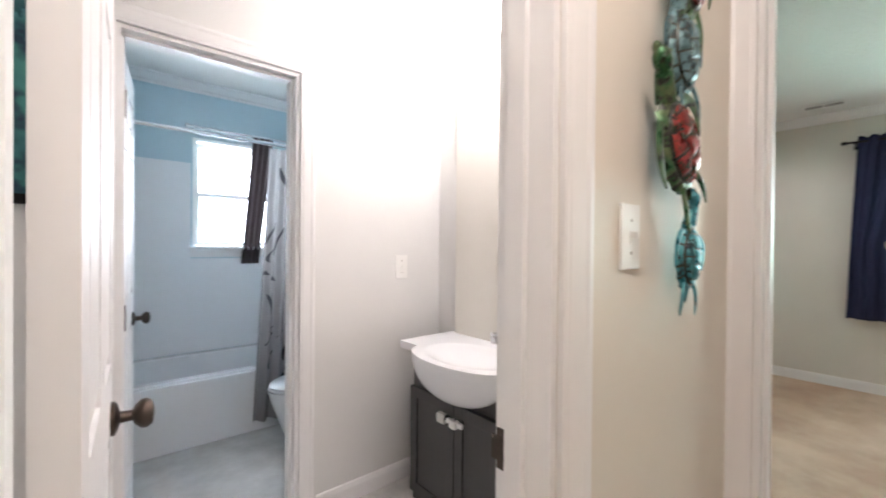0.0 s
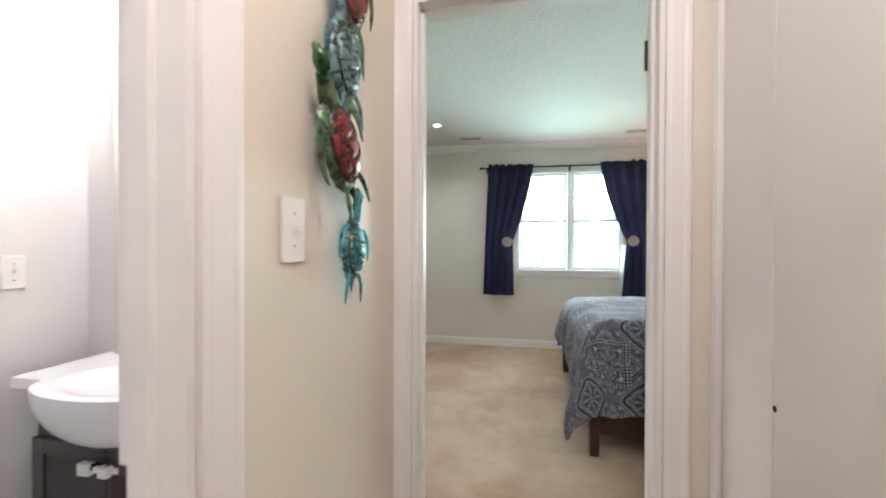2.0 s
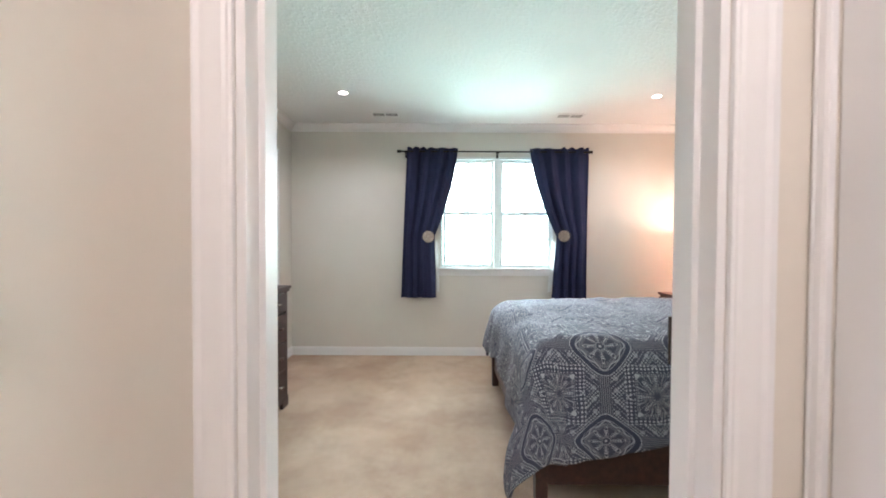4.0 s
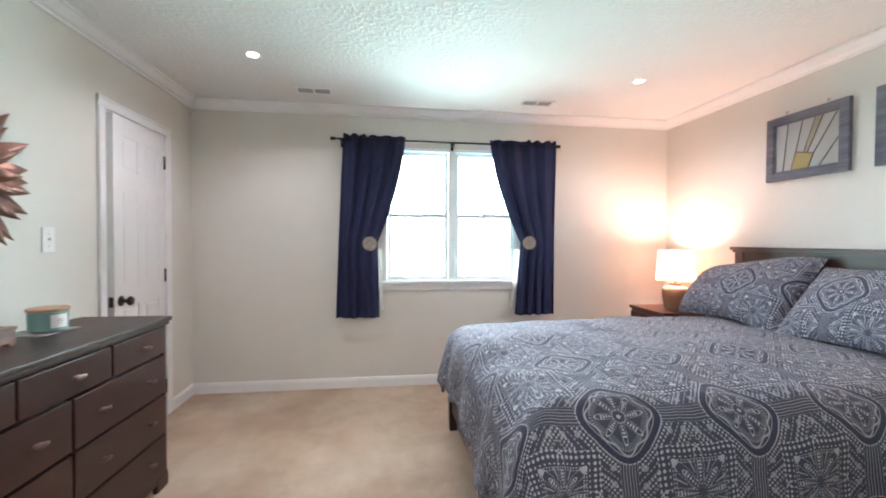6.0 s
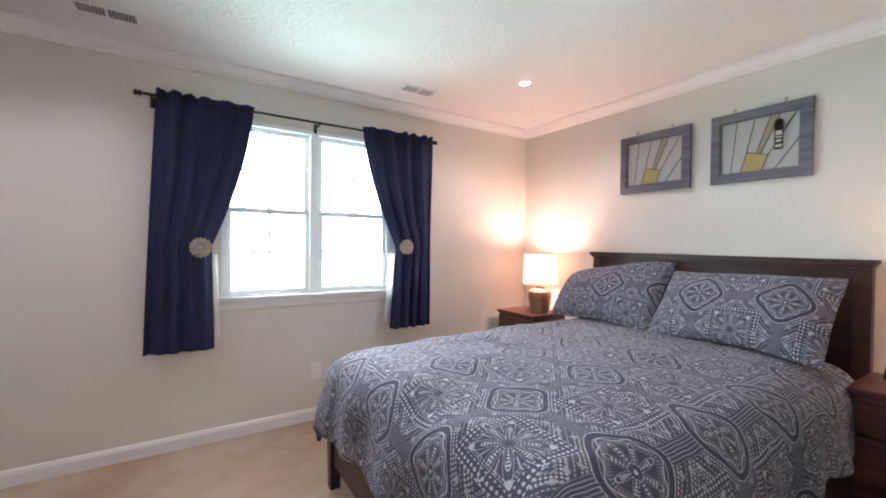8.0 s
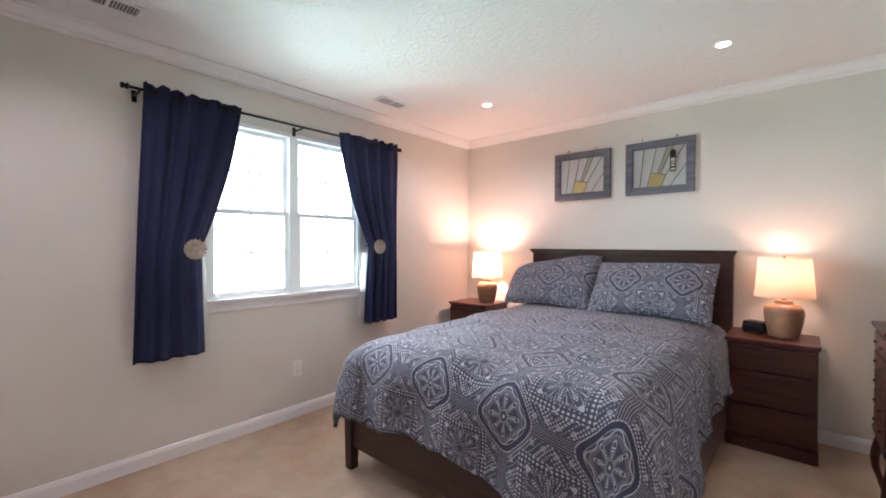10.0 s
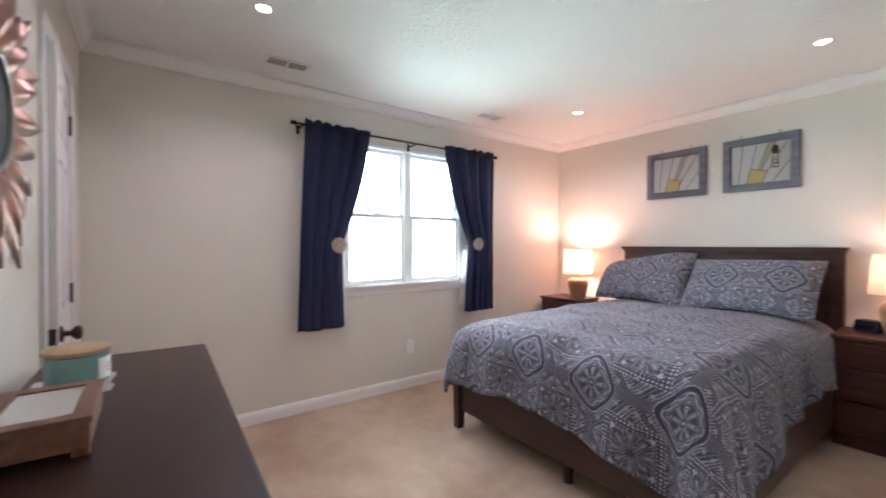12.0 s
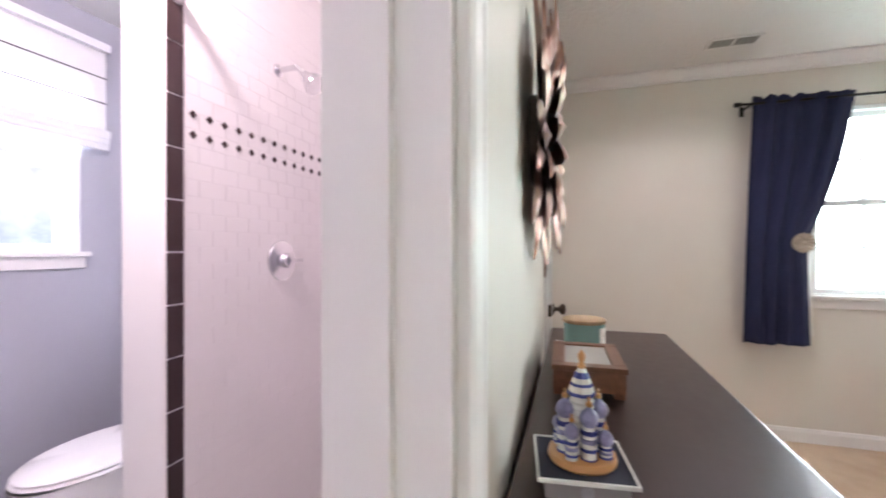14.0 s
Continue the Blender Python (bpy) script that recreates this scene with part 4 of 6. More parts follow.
def make_nightstand(x0, x1, label):
    y0, y1, top = -1.995, -1.610, 0.702
    cx, cy = (x0 + x1) / 2, (y0 + y1) / 2
    ob = thing("nightstand", label, "nightstand", Matrix.Translation((cx, cy, 0)), "pair of nightstands")
    w, d = (x1 - x0) / 2, (y1 - y0) / 2
    bm = B(-w, w, -d, d - 0.004, 0.03, top - 0.03)
    part("body", bm, M_CHERRY, ob)
    bm = B(-w - 0.014, w + 0.014, -d, d + 0.018, top - 0.022, top, 0.006)
    box(bm, -w - 0.006, w + 0.006, -d, d + 0.009, top - 0.030, top - 0.022)
    part("top", bm, M_CHERRY, ob)
    bm = B(-w - 0.006, w + 0.006, d - 0.016, d + 0.012, 0.0, 0.072, 0.005)
    box(bm, -w - 0.006, -w + 0.014, -d, d - 0.016, 0.0, 0.072)
    box(bm, w - 0.014, w + 0.006, -d, d - 0.016, 0.0, 0.072)
    part("plinth", bm, M_CHERRY, ob)
    for lo, hi in ((0.085, 0.285), (0.297, 0.497), (0.509, 0.660)):
        dr = part("drawer", B(-w + 0.006, w - 0.006, d - 0.006, d + 0.012, lo, hi - 0.012, 0.004), M_CHERRY, ob)
        for s in (-1, 1):
            bm = B(min(s * 0.012, s * (w - 0.01)), max(s * 0.012, s * (w - 0.01)), d + 0.002, d + 0.017, hi - 0.013, hi - 0.004, 0.003)
            part("finger_pull", bm, M_CHERRY, dr)
    return ob


make_nightstand(2.425, 2.862, "dark cherry three-drawer nightstand with a lamp and clock on it")
make_nightstand(4.80, 5.245, "dark cherry nightstand under the window-side lamp")


def make_lamp(x, y, z, label, power):
    ob = thing("table_lamp", label, "table lamp", Matrix.Translation((x, y, z)), "pair of bedside lamps")
    bm = lathe(bmesh.new(), [(0.070, 0.0), (0.077, 0.004), (0.088, 0.05), (0.101, 0.12), (0.104, 0.155), (0.100, 0.185), (0.082, 0.205), (0.050, 0.214), (0.046, 0.228), (0.050, 0.234), (0.020, 0.237)], None, 32)
    part("base", bm, M_CERAMIC, ob, "tan ceramic jar base", smooth=True)
    bm = lathe(bmesh.new(), [(0.012, 0.236), (0.012, 0.30), (0.018, 0.302), (0.018, 0.345), (0.008, 0.35)], None, 14)
    part("socket", bm, M_BRONZE, ob, smooth=True)
    bm = bmesh.new()
    sheet(bm, lambda u, v: Vector(((0.154 - 0.020 * v) * math.cos(2 * math.pi * u), (0.154 - 0.020 * v) * math.sin(2 * math.pi * u), 0.262 + 0.245 * v)), 48, 1)
    sh = part("shade", bm, M_SHADE, ob, "cream linen drum shade lit from inside", smooth=True)
    for r, zz in ((0.1545, 0.262), (0.1345, 0.507)):
        bm = bmesh.new()

        sheet(bm, lambda u, v, r=r, zz=zz: Vector(((r + 0.001) * math.cos(2 * math.pi * u), (r + 0.001) * math.sin(2 * math.pi * u), zz - 0.004 + 0.008 * v)), 40, 1)
        part("shade_trim", bm, M_SHADE, sh)
    bm = bmesh.new()
    for i in range(3):
        an = i * 2 * math.pi / 3
        tube(bm, (0.012 * math.cos(an), 0.012 * math.sin(an), 0.50), (0.134 * math.cos(an), 0.134 * math.sin(an), 0.502), 0.0016, seg=6)
    tube(bm, (0, 0, 0.49), (0, 0, 0.52), 0.006, seg=8)
    part("spider", bm, M_BRONZE, ob)
    bm = ball(bmesh.new(), (0, 0, 0.385), 0.026, 1, 1, 1.25, 12)
    part("bulb", bm, M_BULB, ob, "glowing warm bulb", smooth=True)
    lamp("lamp_light", "POINT", Matrix.Translation((x, y, z + 0.43)), power, (1.0, 0.66, 0.45), 0.06)


make_lamp(2.588, -1.815, 0.703, "bedside lamp with a tan ceramic jar base, switched on", 4.1)
make_lamp(4.915, -1.80, 0.703, "lit bedside lamp with a tan ceramic base beside the window", 26.0)


def make_clock():
    ob = thing("clock_radio", "small dark blue clock radio on the nightstand", "clock radio", pose(2.738, -1.86, 0.703, 0, 0, -20) @ Matrix.Diagonal((1.0, 0.95, 0.85, 1)))
    mt = paint("dark_blue_plastic", (0.010, 0.011, 0.022), 0.35, 0.1, 80, 0.0)
    bm = B(-0.062, 0.062, -0.05, 0.05, 0.006, 0.088, 0.012)
    for v in bm.verts:
        if v.co.z > 0.05:
            v.co.y -= 0.018
    part("case", bm, mt, ob)
    part("display", B(-0.045, 0.045, 0.043, 0.048, 0.022, 0.052, 0.002), paint("display_black", (0.01, 0.012, 0.03), 0.12, 0.0, 50, 0.0), ob, "dark glossy display")
    for a in (-0.045, 0.045):
        part("foot", B(a - 0.008, a + 0.008, -0.035, 0.035, 0.0, 0.007), mt, ob)


make_clock()


def make_chest():
    ob = thing("jewelry_chest", "tall dark wooden chest of small drawers on curved legs", "chest", Matrix.Translation((1.965, -1.125, 0)))
    w, d = 0.19, 0.25  # half length along y, reach along x
    part("body", B(0.0, d, -w, w, 0.40, 0.888, 0.004), M_CHERRY, ob)
    bm = B(-0.008, d + 0.026, -w - 0.014, w + 0.014, 0.902, 0.920, 0.006)
    box(bm, -0.004, d + 0.016, -w - 0.008, w + 0.008, 0.888, 0.902, 0.004)
    part("lid", bm, M_CHERRY, ob, "overhanging hinged lid")
    bm = B(-0.006, d + 0.020, -w - 0.010, w + 0.010, 0.385, 0.41, 0.006)
    part("waist", bm, M_CHERRY, ob)
    for lo in (0.420, 0.513, 0.606, 0.699, 0.792):
        dr = part("drawer", B(d - 0.004, d + 0.016, -w + 0.012, w - 0.012, lo, lo + 0.086, 0.005), M_CHERRY, ob)
        for q in (-0.09, 0.09):
            bm = lathe(bmesh.new(), [(0.006, 0), (0.004, 0.004), (0.007, 0.008), (0.006, 0.012), (0.001, 0.013)], Matrix.Translation((d + 0.016, q, lo + 0.043)) @ Matrix.Rotation(radians(90), 4, "Y"), 12)
            part("knob", bm, M_BRONZE, dr, smooth=True)
    part("apron", B(0.004, d - 0.002, -w + 0.004, w - 0.004, 0.31, 0.386, 0.004), M_CHERRY, ob)
    for sx in (0, 1):
        for sy in (-1, 1):
            bm = bmesh.new()
            pts = []
            for i in range(9):
                t = i / 8
                bow = 0.030 * math.sin(t * math.pi * 1.05) - 0.020 * math.sin(max(0, t - 0.45) / 0.55 * math.pi) + 0.016 * max(0, t - 0.8) / 0.2
                r = 0.024 - 0.014 * min(1, t / 0.8) + 0.006 * max(0, t - 0.85) / 0.15
                x = (d - 0.02 if sx else 0.02) + (bow if sx else -bow * 0.4)
                y = sy * (w - 0.02 + bow)
                pts.append(((x, y, 0.386 * (1 - t)), r))
            rings = [[bm.verts.new((p[0] + r * math.cos(k * math.pi / 5), p[1] + r * math.sin(k * math.pi / 5), p[2])) for k in range(10)] for p, r in pts]
            for g, h in zip(rings, rings[1:]):
                for k in range(10):
                    bm.faces.new((g[k], g[(k + 1) % 10], h[(k + 1) % 10], h[k]))
            bm.faces.new(rings[0])
            bm.faces.new(rings[-1])
            part("leg", bm, M_CHERRY, ob, "curved cabriole leg", smooth=True)


make_chest()


# ---------------------------------------------------------------- curtains
def make_curtain(outer0, outer1, in_top, in_tie, in_bot, seed, label):
    vt, ztop, zbot, x = 0.585, 2.172, 0.632, 5.215
    bm = bmesh.new()

    def fn(u, v):
        o = outer0 + (outer1 - outer0) * v
        if v < vt:
            t = v / vt
            i = in_top + (in_tie - in_top) * (0.35 * t + 0.65 * t ** 1.9)
        else:
            t = (v - vt) / (1 - vt)
            i = in_tie + (in_bot - in_tie) * t
        pinch = math.exp(-((v - vt) / 0.16) ** 2)
        amp = 0.026 * (1 - 0.35 * pinch) * (0.6 + 0.4 * min(1, v / 0.08))
        ph = u * 2 * math.pi * 4.3 + 2.2 * n2(u * 2.2, v * 0.8, 1.0, seed)
        dx = amp * 0.75 * math.sin(ph) + 0.022 * n2(u * 5, v * 1.1, 1.0, seed + 3) + 0.008 * n2(u * 15, v * 2.0, 1.0, seed + 9)
        if v < 0.035:
            dx += 0.008 * math.sin(u * 130 + seed)
        top = ztop + (0.010 * n2(u * 9, 0, 1.0, seed + 5) + (0.026 if u < 0.45 else 0.004) * (abs(math.sin(u * 21 + seed)) - 0.4)) * max(0.0, 1 - v / 0.03)
        z = top + (zbot - top) * v + (0.003 * math.sin(ph * 0.5) if v > 0.98 else 0.0)
        return Vector((x + dx - 0.035 * pinch * (1 - abs(2 * u - 1)), o + (i - o) * u + 0.004 * math.sin(ph * 2 + v * 3), z))

    sheet(bm, fn, 90, 60)
    ob = part("curtain", bm, M_NAVY, smooth=True)
    for p in ob.data.polygons:
        p.use_smooth = True
    s = ob.modifiers.new("thickness", "SOLIDIFY")
    s.thickness = 0.0025
    tagged(ob, label, "curtain", "pair of bedroom curtains")
    # the white lining that shows past its inner edge
    bm = bmesh.new()
    g = 1 if in_top < outer0 else -1

    def ln(u, v):
        i = in_tie + (in_bot - in_tie) * v
        return Vector((5.262 + 0.006 * math.sin(u * 14 + v * 2), i - g * 0.035 + g * 0.10 * u, 1.22 + (0.69 - 1.22) * v))

    sheet(bm, ln, 16, 10)
    ob2 = part("curtain_liner", bm, M_LINER, smooth=True)
    tagged(ob2, "white curtain liner showing behind the navy curtain", "curtain liner")


make_curtain(1.025, 1.082, 0.505, 0.742, 0.722, 1.0, "navy curtain gathered by a round tieback")
make_curtain(-0.842, -0.832, -0.232, -0.520, -0.478, 8.0, "navy curtain gathered by a round tieback over the bed side")


def make_tieback(y, z):
    ob = thing("curtain_tieback", "round tan shell-flower tieback on a navy curtain", "curtain tieback", Matrix.Translation((5.150, y, z)), "pair of curtain tiebacks")
    mt = paint("tan_shell", (0.40, 0.33, 0.27), 0.45, 0.3, 90, 0.3, coarse=40)
    turn = Matrix.Rotation(radians(-90), 4, "Y")
    bm = lathe(bmesh.new(), [(0.052, 0.0), (0.056, 0.006), (0.040, 0.014), (0.012, 0.018)], turn, 24)
    part("disc", bm, mt, ob, smooth=True)
    for ring, n, r in ((0, 16, 0.046), (1, 11, 0.028)):
        for i in range(n):
            an = 2 * math.pi * i / n + ring * 0.3
            bm = ball(bmesh.new(), (0, 0, 0), 0.011, 1.7, 0.75, 0.5, 8)
            part("petal", bm, mt, ob, at=turn @ Matrix.Rotation(an, 4, "Z") @ Matrix.Translation((r, 0, 0.013 + 0.006 * ring)) @ Matrix.Rotation(radians(-25), 4, "Y"), smooth=True)
    part("button", ball(bmesh.new(), (-0.026, 0, 0), 0.010, 0.7, 1, 1, 10), mt, ob, smooth=True)
    bm = bmesh.new()
    tube(bm, (0.0, 0, 0), (0.16, 0.02, 0.0), 0.004, seg=8)
    part("cord", bm, M_NAVY, ob)


make_tieback(0.800, 1.262)
make_tieback(-0.572, 1.275)


def make_rod():
    ob = thing("curtain_rod", "thin dark metal curtain rod with end finials", "curtain rod", Matrix.Translation((5.215, 0, 2.138)))
    part("pole", tube(bmesh.new(), (0, 1.095, 0), (0, -0.845, 0), 0.008, seg=12), M_BLACK, ob, smooth=True)
    for y, s in ((1.09, 1), (-0.84, -1)):
        bm = lathe(bmesh.new(), [(0.009, 0), (0.016, 0.004), (0.016, 0.012), (0.010, 0.018), (0.017, 0.026), (0.015, 0.036), (0.003, 0.040)], Matrix.Translation((0, y, 0)) @ Matrix.Rotation(radians(-90 * s), 4, "X"), 14)
        part("finial", bm, M_BLACK, ob, smooth=True)
    for y in (1.045, 0.085, -0.80):
        bm = B(0.0, E_X - 5.215 - 0.004, y - 0.006, y + 0.006, -0.016, -0.006)
        box(bm, E_X - 5.215 - 0.006, E_X - 5.2155, y - 0.012, y + 0.012, -0.045, 0.020, 0.002)
        box(bm, -0.012, 0.012, y - 0.006, y + 0.006, -0.014, -0.007)
        part("bracket", bm, M_BLACK, ob)


make_rod()


# ---------------------------------------------------------------- pictures over the bed
def make_panel(x0, x1, label, ribbon):
    z0, z1, y = 1.708, 2.138, S_Y + 0.004
    cx, cz = (x0 + x1) / 2, (z0 + z1) / 2
    w, h = (x1 - x0) / 2, (z1 - z0) / 2
    ob = thing("stained_glass_panel", label, "wall art", Matrix.Translation((cx, y, cz)), "pair of glass panels over the bed")
    mt = GREYWOOD
    fw = 0.052
    for a0, a1, c0, c1 in ((-w, -w + fw, -h, h), (w - fw, w, -h, h), (-w + fw, w - fw, h - fw, h), (-w + fw, w - fw, -h, -h + fw)):
        part("frame_board", B(a0, a1, 0.0, 0.026, c0, c1, 0.003), mt, ob)
    for a0, a1, c0, c1 in ((-w + fw, -w + fw + 0.008, -h + fw, h - fw), (w - fw - 0.008, w - fw, -h + fw, h - fw), (-w + fw + 0.008, w - fw - 0.008, h - fw - 0.008, h - fw), (-w + fw + 0.008, w - fw - 0.008, -h + fw, -h + fw + 0.008)):
        part("inner_bead", B(a0, a1, 0.002, 0.018, c0, c1), mt, ob)
    iw, ih = w - fw - 0.008, h - fw - 0.008
    part("clear_glass", B(-iw, iw, 0.007, 0.010, -ih, ih), PALEGLASS, ob, "pale streaky translucent glass")
    # leads that fan out from an amber corner piece; s runs from the window side, t upwards
    def at(s, t):
        return iw * (1 - 2 * s), -ih + 2 * ih * t

    def glass_piece(name, corners, material, label):
        bm = bmesh.new()
        lo = [bm.verts.new((at(*c)[0], 0.0108, at(*c)[1])) for c in corners]
        hi = [bm.verts.new((at(*c)[0], 0.0125, at(*c)[1])) for c in corners]
        bm.faces.new(lo)
        bm.faces.new(hi)
        for i in range(4):
            bm.faces.new((lo[i], lo[(i + 1) % 4], hi[(i + 1) % 4], hi[i]))
        part(name, bm, material, ob, label)

    glass_piece("yellow_glass", ((0.27, 0.0), (0.345, 0.37), (0.63, 0.28), (0.55, 0.0)), YELLOWGLASS, "amber yellow glass piece")
    glass_piece("olive_glass", ((0.475, 0.33), (0.65, 1.0), (0.765, 1.0), (0.53, 0.31)), OLIVEGLASS, "olive glass ray")
    for p0, p1 in (((0.13, 0.0), (0.21, 1.0)), ((0.27, 0.0), (0.345, 0.37)), ((0.345, 0.37), (0.45, 1.0)), ((0.475, 0.33), (0.65, 1.0)), ((0.53, 0.31), (0.765, 1.0)), ((0.63, 0.28), (0.965, 1.0)), ((0.55, 0.0), (0.63, 0.28)), ((0.345, 0.37), (0.63, 0.28)), ((0.715, 0.0), (1.0, 0.52))):
        (a, c), (a2, c2) = at(*p0), at(*p1)
        part("lead", tube(bmesh.new(), (a, 0.012, c), (a2, 0.012, c2), 0.0026, seg=6), M_LEAD, ob)
    for a in (-w * 0.5, w * 0.5):
        bm = bmesh.new()
        tube(bm, (a, 0.012, h - 0.002), (a, 0.006, h + 0.022), 0.002, seg=6)
        lathe(bm, [(0.004, 0), (0.009, 0.001), (0.009, 0.005), (0.003, 0.006)], Matrix.Translation((a, 0.003, h + 0.022)) @ Matrix.Rotation(radians(-90), 4, "X"), 10)
        part("hanger", bm, M_SILVER, ob)
    if ribbon:
        rb = thing("hanging_tag", "narrow black and cream tag hung on the glass panel", "tag", Matrix.Translation((cx - 0.105, y + 0.030, cz + 0.075)))
        part("cord", tube(bmesh.new(), (0, 0, 0.085), (0, 0, 0.04), 0.0012, seg=6), M_BLACK, rb)
        bm = B(-0.021, 0.021, 0.0, 0.003, -0.125, 0.028)
        tube(bm, (0, 0.0, 0.028), (0, 0.003, 0.028), 0.021, seg=18)
        part("card", bm, M_FLAT_BLACK, rb)
        for lo_z, hi_z, ww in ((-0.045, -0.018, 0.015), (-0.060, -0.052, 0.017), (-0.085, -0.068, 0.012), (-0.115, -0.097, 0.016)):
            part("printed_bar", B(-ww, ww, 0.003, 0.0036, lo_z, hi_z), CREAMPRINT, rb)


GREYWOOD = wood_mat("weathered_grey_blue_wood", (0.085, 0.090, 0.115), (0.20, 0.205, 0.235), 0.7, 0.2)
PALEGLASS = thin_mat("pale_art_glass", (0.62, 0.62, 0.60), 0.35, 0.25)
YELLOWGLASS = thin_mat("amber_art_glass", (0.56, 0.45, 0.20), 0.3, 0.25)
OLIVEGLASS = thin_mat("olive_art_glass", (0.46, 0.42, 0.32), 0.3, 0.25)
M_LEAD = metal_mat("dark_lead_came", (0.10, 0.085, 0.06), 0.45)
CREAMPRINT = paint("cream_print", (0.6, 0.56, 0.45), 0.6, 0.05, 80, 0.0)
make_panel(3.752, 4.268, "grey wooden frame with leaded sun-ray glass", False)
make_panel(3.120, 3.625, "grey wooden frame with leaded sun-ray glass and a hanging tag", True)


# ---------------------------------------------------------------- on and over the dresser
# dark teal put into the colour gives the mirror's dim blue-grey reflection
DIM_MIRROR = metal_mat("dim_reflection_mirror_glass", (0.022, 0.038, 0.047), 0.34, 0.05, 0.0)


def make_sunburst():
    ob = thing("sunburst_mirror", "round mirror ringed by brushed copper metal leaves", "wall mirror", Matrix.Translation((3.405, N_Y - 0.03, 1.535)) @ Matrix.Rotation(radians(90), 4, "X"))
    # local: x to the east, y up, z out into the room
    def leaf_mesh(ln, wd, lift, tip):
        bm = bmesh.new()

        def fn(u, v):
            s = v * 2 - 1
            half = wd * 2.5 * (u + 0.14) ** 0.6 * (1 - u) ** 1.0
            if u >= 1:
                half = 0.0006
            return Vector((u * ln, s * half, lift * math.sin(u * 2.2) + 0.016 * (1 - abs(s)) * (0.3 + math.sin(math.pi * u) * 0.7) + tip * u * u))

        sheet(bm, fn, 12, 6)
        me = bpy.data.meshes.new("leaf")
        bm.to_mesh(me)
        bm.free()
        me.materials.append(M_COPPER)
        for p in me.polygons:
            p.use_smooth = True
        return me

    rnd = random.Random(5)
    for n, r0, ln, wd, lift, tip, z, turn in ((18, 0.10, 0.275, 0.043, 0.006, -0.004, -0.008, 0.0), (18, 0.11, 0.225, 0.040, 0.018, 0.012, 0.003, 0.5), (18, 0.105, 0.150, 0.031, 0.026, 0.014, 0.014, 0.25)):
        me = leaf_mesh(ln, wd, lift, tip)
        for i in range(n):
            an = 2 * math.pi * (i + turn) / n + rnd.uniform(-0.04, 0.04)
            o = new("leaf", me)
            o.parent = ob
            k = rnd.uniform(0.92, 1.06)
            o.matrix_local = Matrix.Rotation(an, 4, "Z") @ Matrix.Translation((r0, 0, z)) @ Matrix.Rotation(rnd.uniform(-0.10, 0.06), 4, "Y") @ Matrix.Diagonal((k, 1, 1, 1))
    bm = bmesh.new()
    tube(bm, (0, 0, -0.028), (0, 0, 0.02), 0.125, seg=40)
    part("back_plate", bm, M_BRONZE, ob)
    bm = bmesh.new()
    sheet(bm, lambda u, v: Vector(((0.120 + 0.008 * math.cos(2 * math.pi * v)) * math.cos(2 * math.pi * u), (0.120 + 0.008 * math.cos(2 * math.pi * v)) * math.sin(2 * math.pi * u), 0.037 + 0.008 * math.sin(2 * math.pi * v))), 48, 10)
    part("rim", bm, M_PEWTER, ob, "tarnished pewter ring", smooth=True)
    bm = lathe(bmesh.new(), [(0.118, 0.022), (0.118, 0.0360), (0.080, 0.0378), (0.040, 0.0388), (0.001, 0.0392)], None, 48)
    part("glass", bm, DIM_MIRROR, ob, "round bulging mirror glass", smooth=True)


make_sunburst()

DT = 0.8875  # dresser top


def make_jar():
    ob = thing("candle_jar", "teal candle jar with a wooden lid and white label", "candle jar", Matrix.Translation((3.695, 2.105, DT)))
    teal = paint("teal_glass", (0.24, 0.42, 0.40), 0.25, 0.08, 60, 0.0)
    bm = lathe(bmesh.new(), [(0.060, 0.008), (0.066, 0.011), (0.067, 0.07), (0.067, 0.088), (0.062, 0.090)], None, 32)
    part("jar", bm, teal, ob, smooth=True)
    bm = lathe(bmesh.new(), [(0.070, 0.0905), (0.072, 0.093), (0.072, 0.102), (0.069, 0.104), (0.002, 0.104)], None, 32)
    part("lid", bm, wood_mat("pale_wood_lid", (0.42, 0.27, 0.15), (0.58, 0.40, 0.25), 0.6), ob, "pale wooden lid", smooth=True)
    bm = bmesh.new()
    sheet(bm, lambda u, v: Vector((0.0680 * math.cos(-1.9 + 0.95 * u - 0.5), 0.0680 * math.sin(-1.9 + 0.95 * u - 0.5), 0.022 + 0.056 * v)), 12, 1)
    lb = part("label", bm, M_PLASTIC, ob, "white paper label")
    ink = paint("grey_ink", (0.35, 0.36, 0.36), 0.7, 0.0, 50, 0.0)
    for zz, a0, a1 in ((0.056, 0.35, 0.65), (0.048, 0.30, 0.70), (0.038, 0.38, 0.62)):
        bm = bmesh.new()
        sheet(bm, lambda u, v, zz=zz, a0=a0, a1=a1: Vector((0.0684 * math.cos(-2.4 + 0.95 * (a0 + (a1 - a0) * u)), 0.0684 * math.sin(-2.4 + 0.95 * (a0 + (a1 - a0) * u)), zz + 0.004 * v)), 6, 1)
        part("printed_bar", bm, ink, lb)
    doily = thing("doily", "crumpled white cloth coaster under a candle", "coaster", Matrix.Translation((3.69, 2.115, DT)))
    bm = bmesh.new()
    sheet(bm, lambda u, v: Vector(((u - 0.5) * 0.19 + 0.01 * n2(u * 3, v * 3, 1), (v - 0.5) * 0.17 + 0.01 * n2(u * 3, v * 3, 1, 4), 0.001 + 0.006 * (1 - math.cos(0.0 + 1.2 * n2(u * 5, v * 5, 1, 8))) + (0.012 * max(0, abs(v - 0.5) * 2 - 0.8) * (1 + n2(u * 8, v, 1))))), 20, 18)
    o = part("cloth", bm, M_LINER, doily, smooth=True)


make_jar()


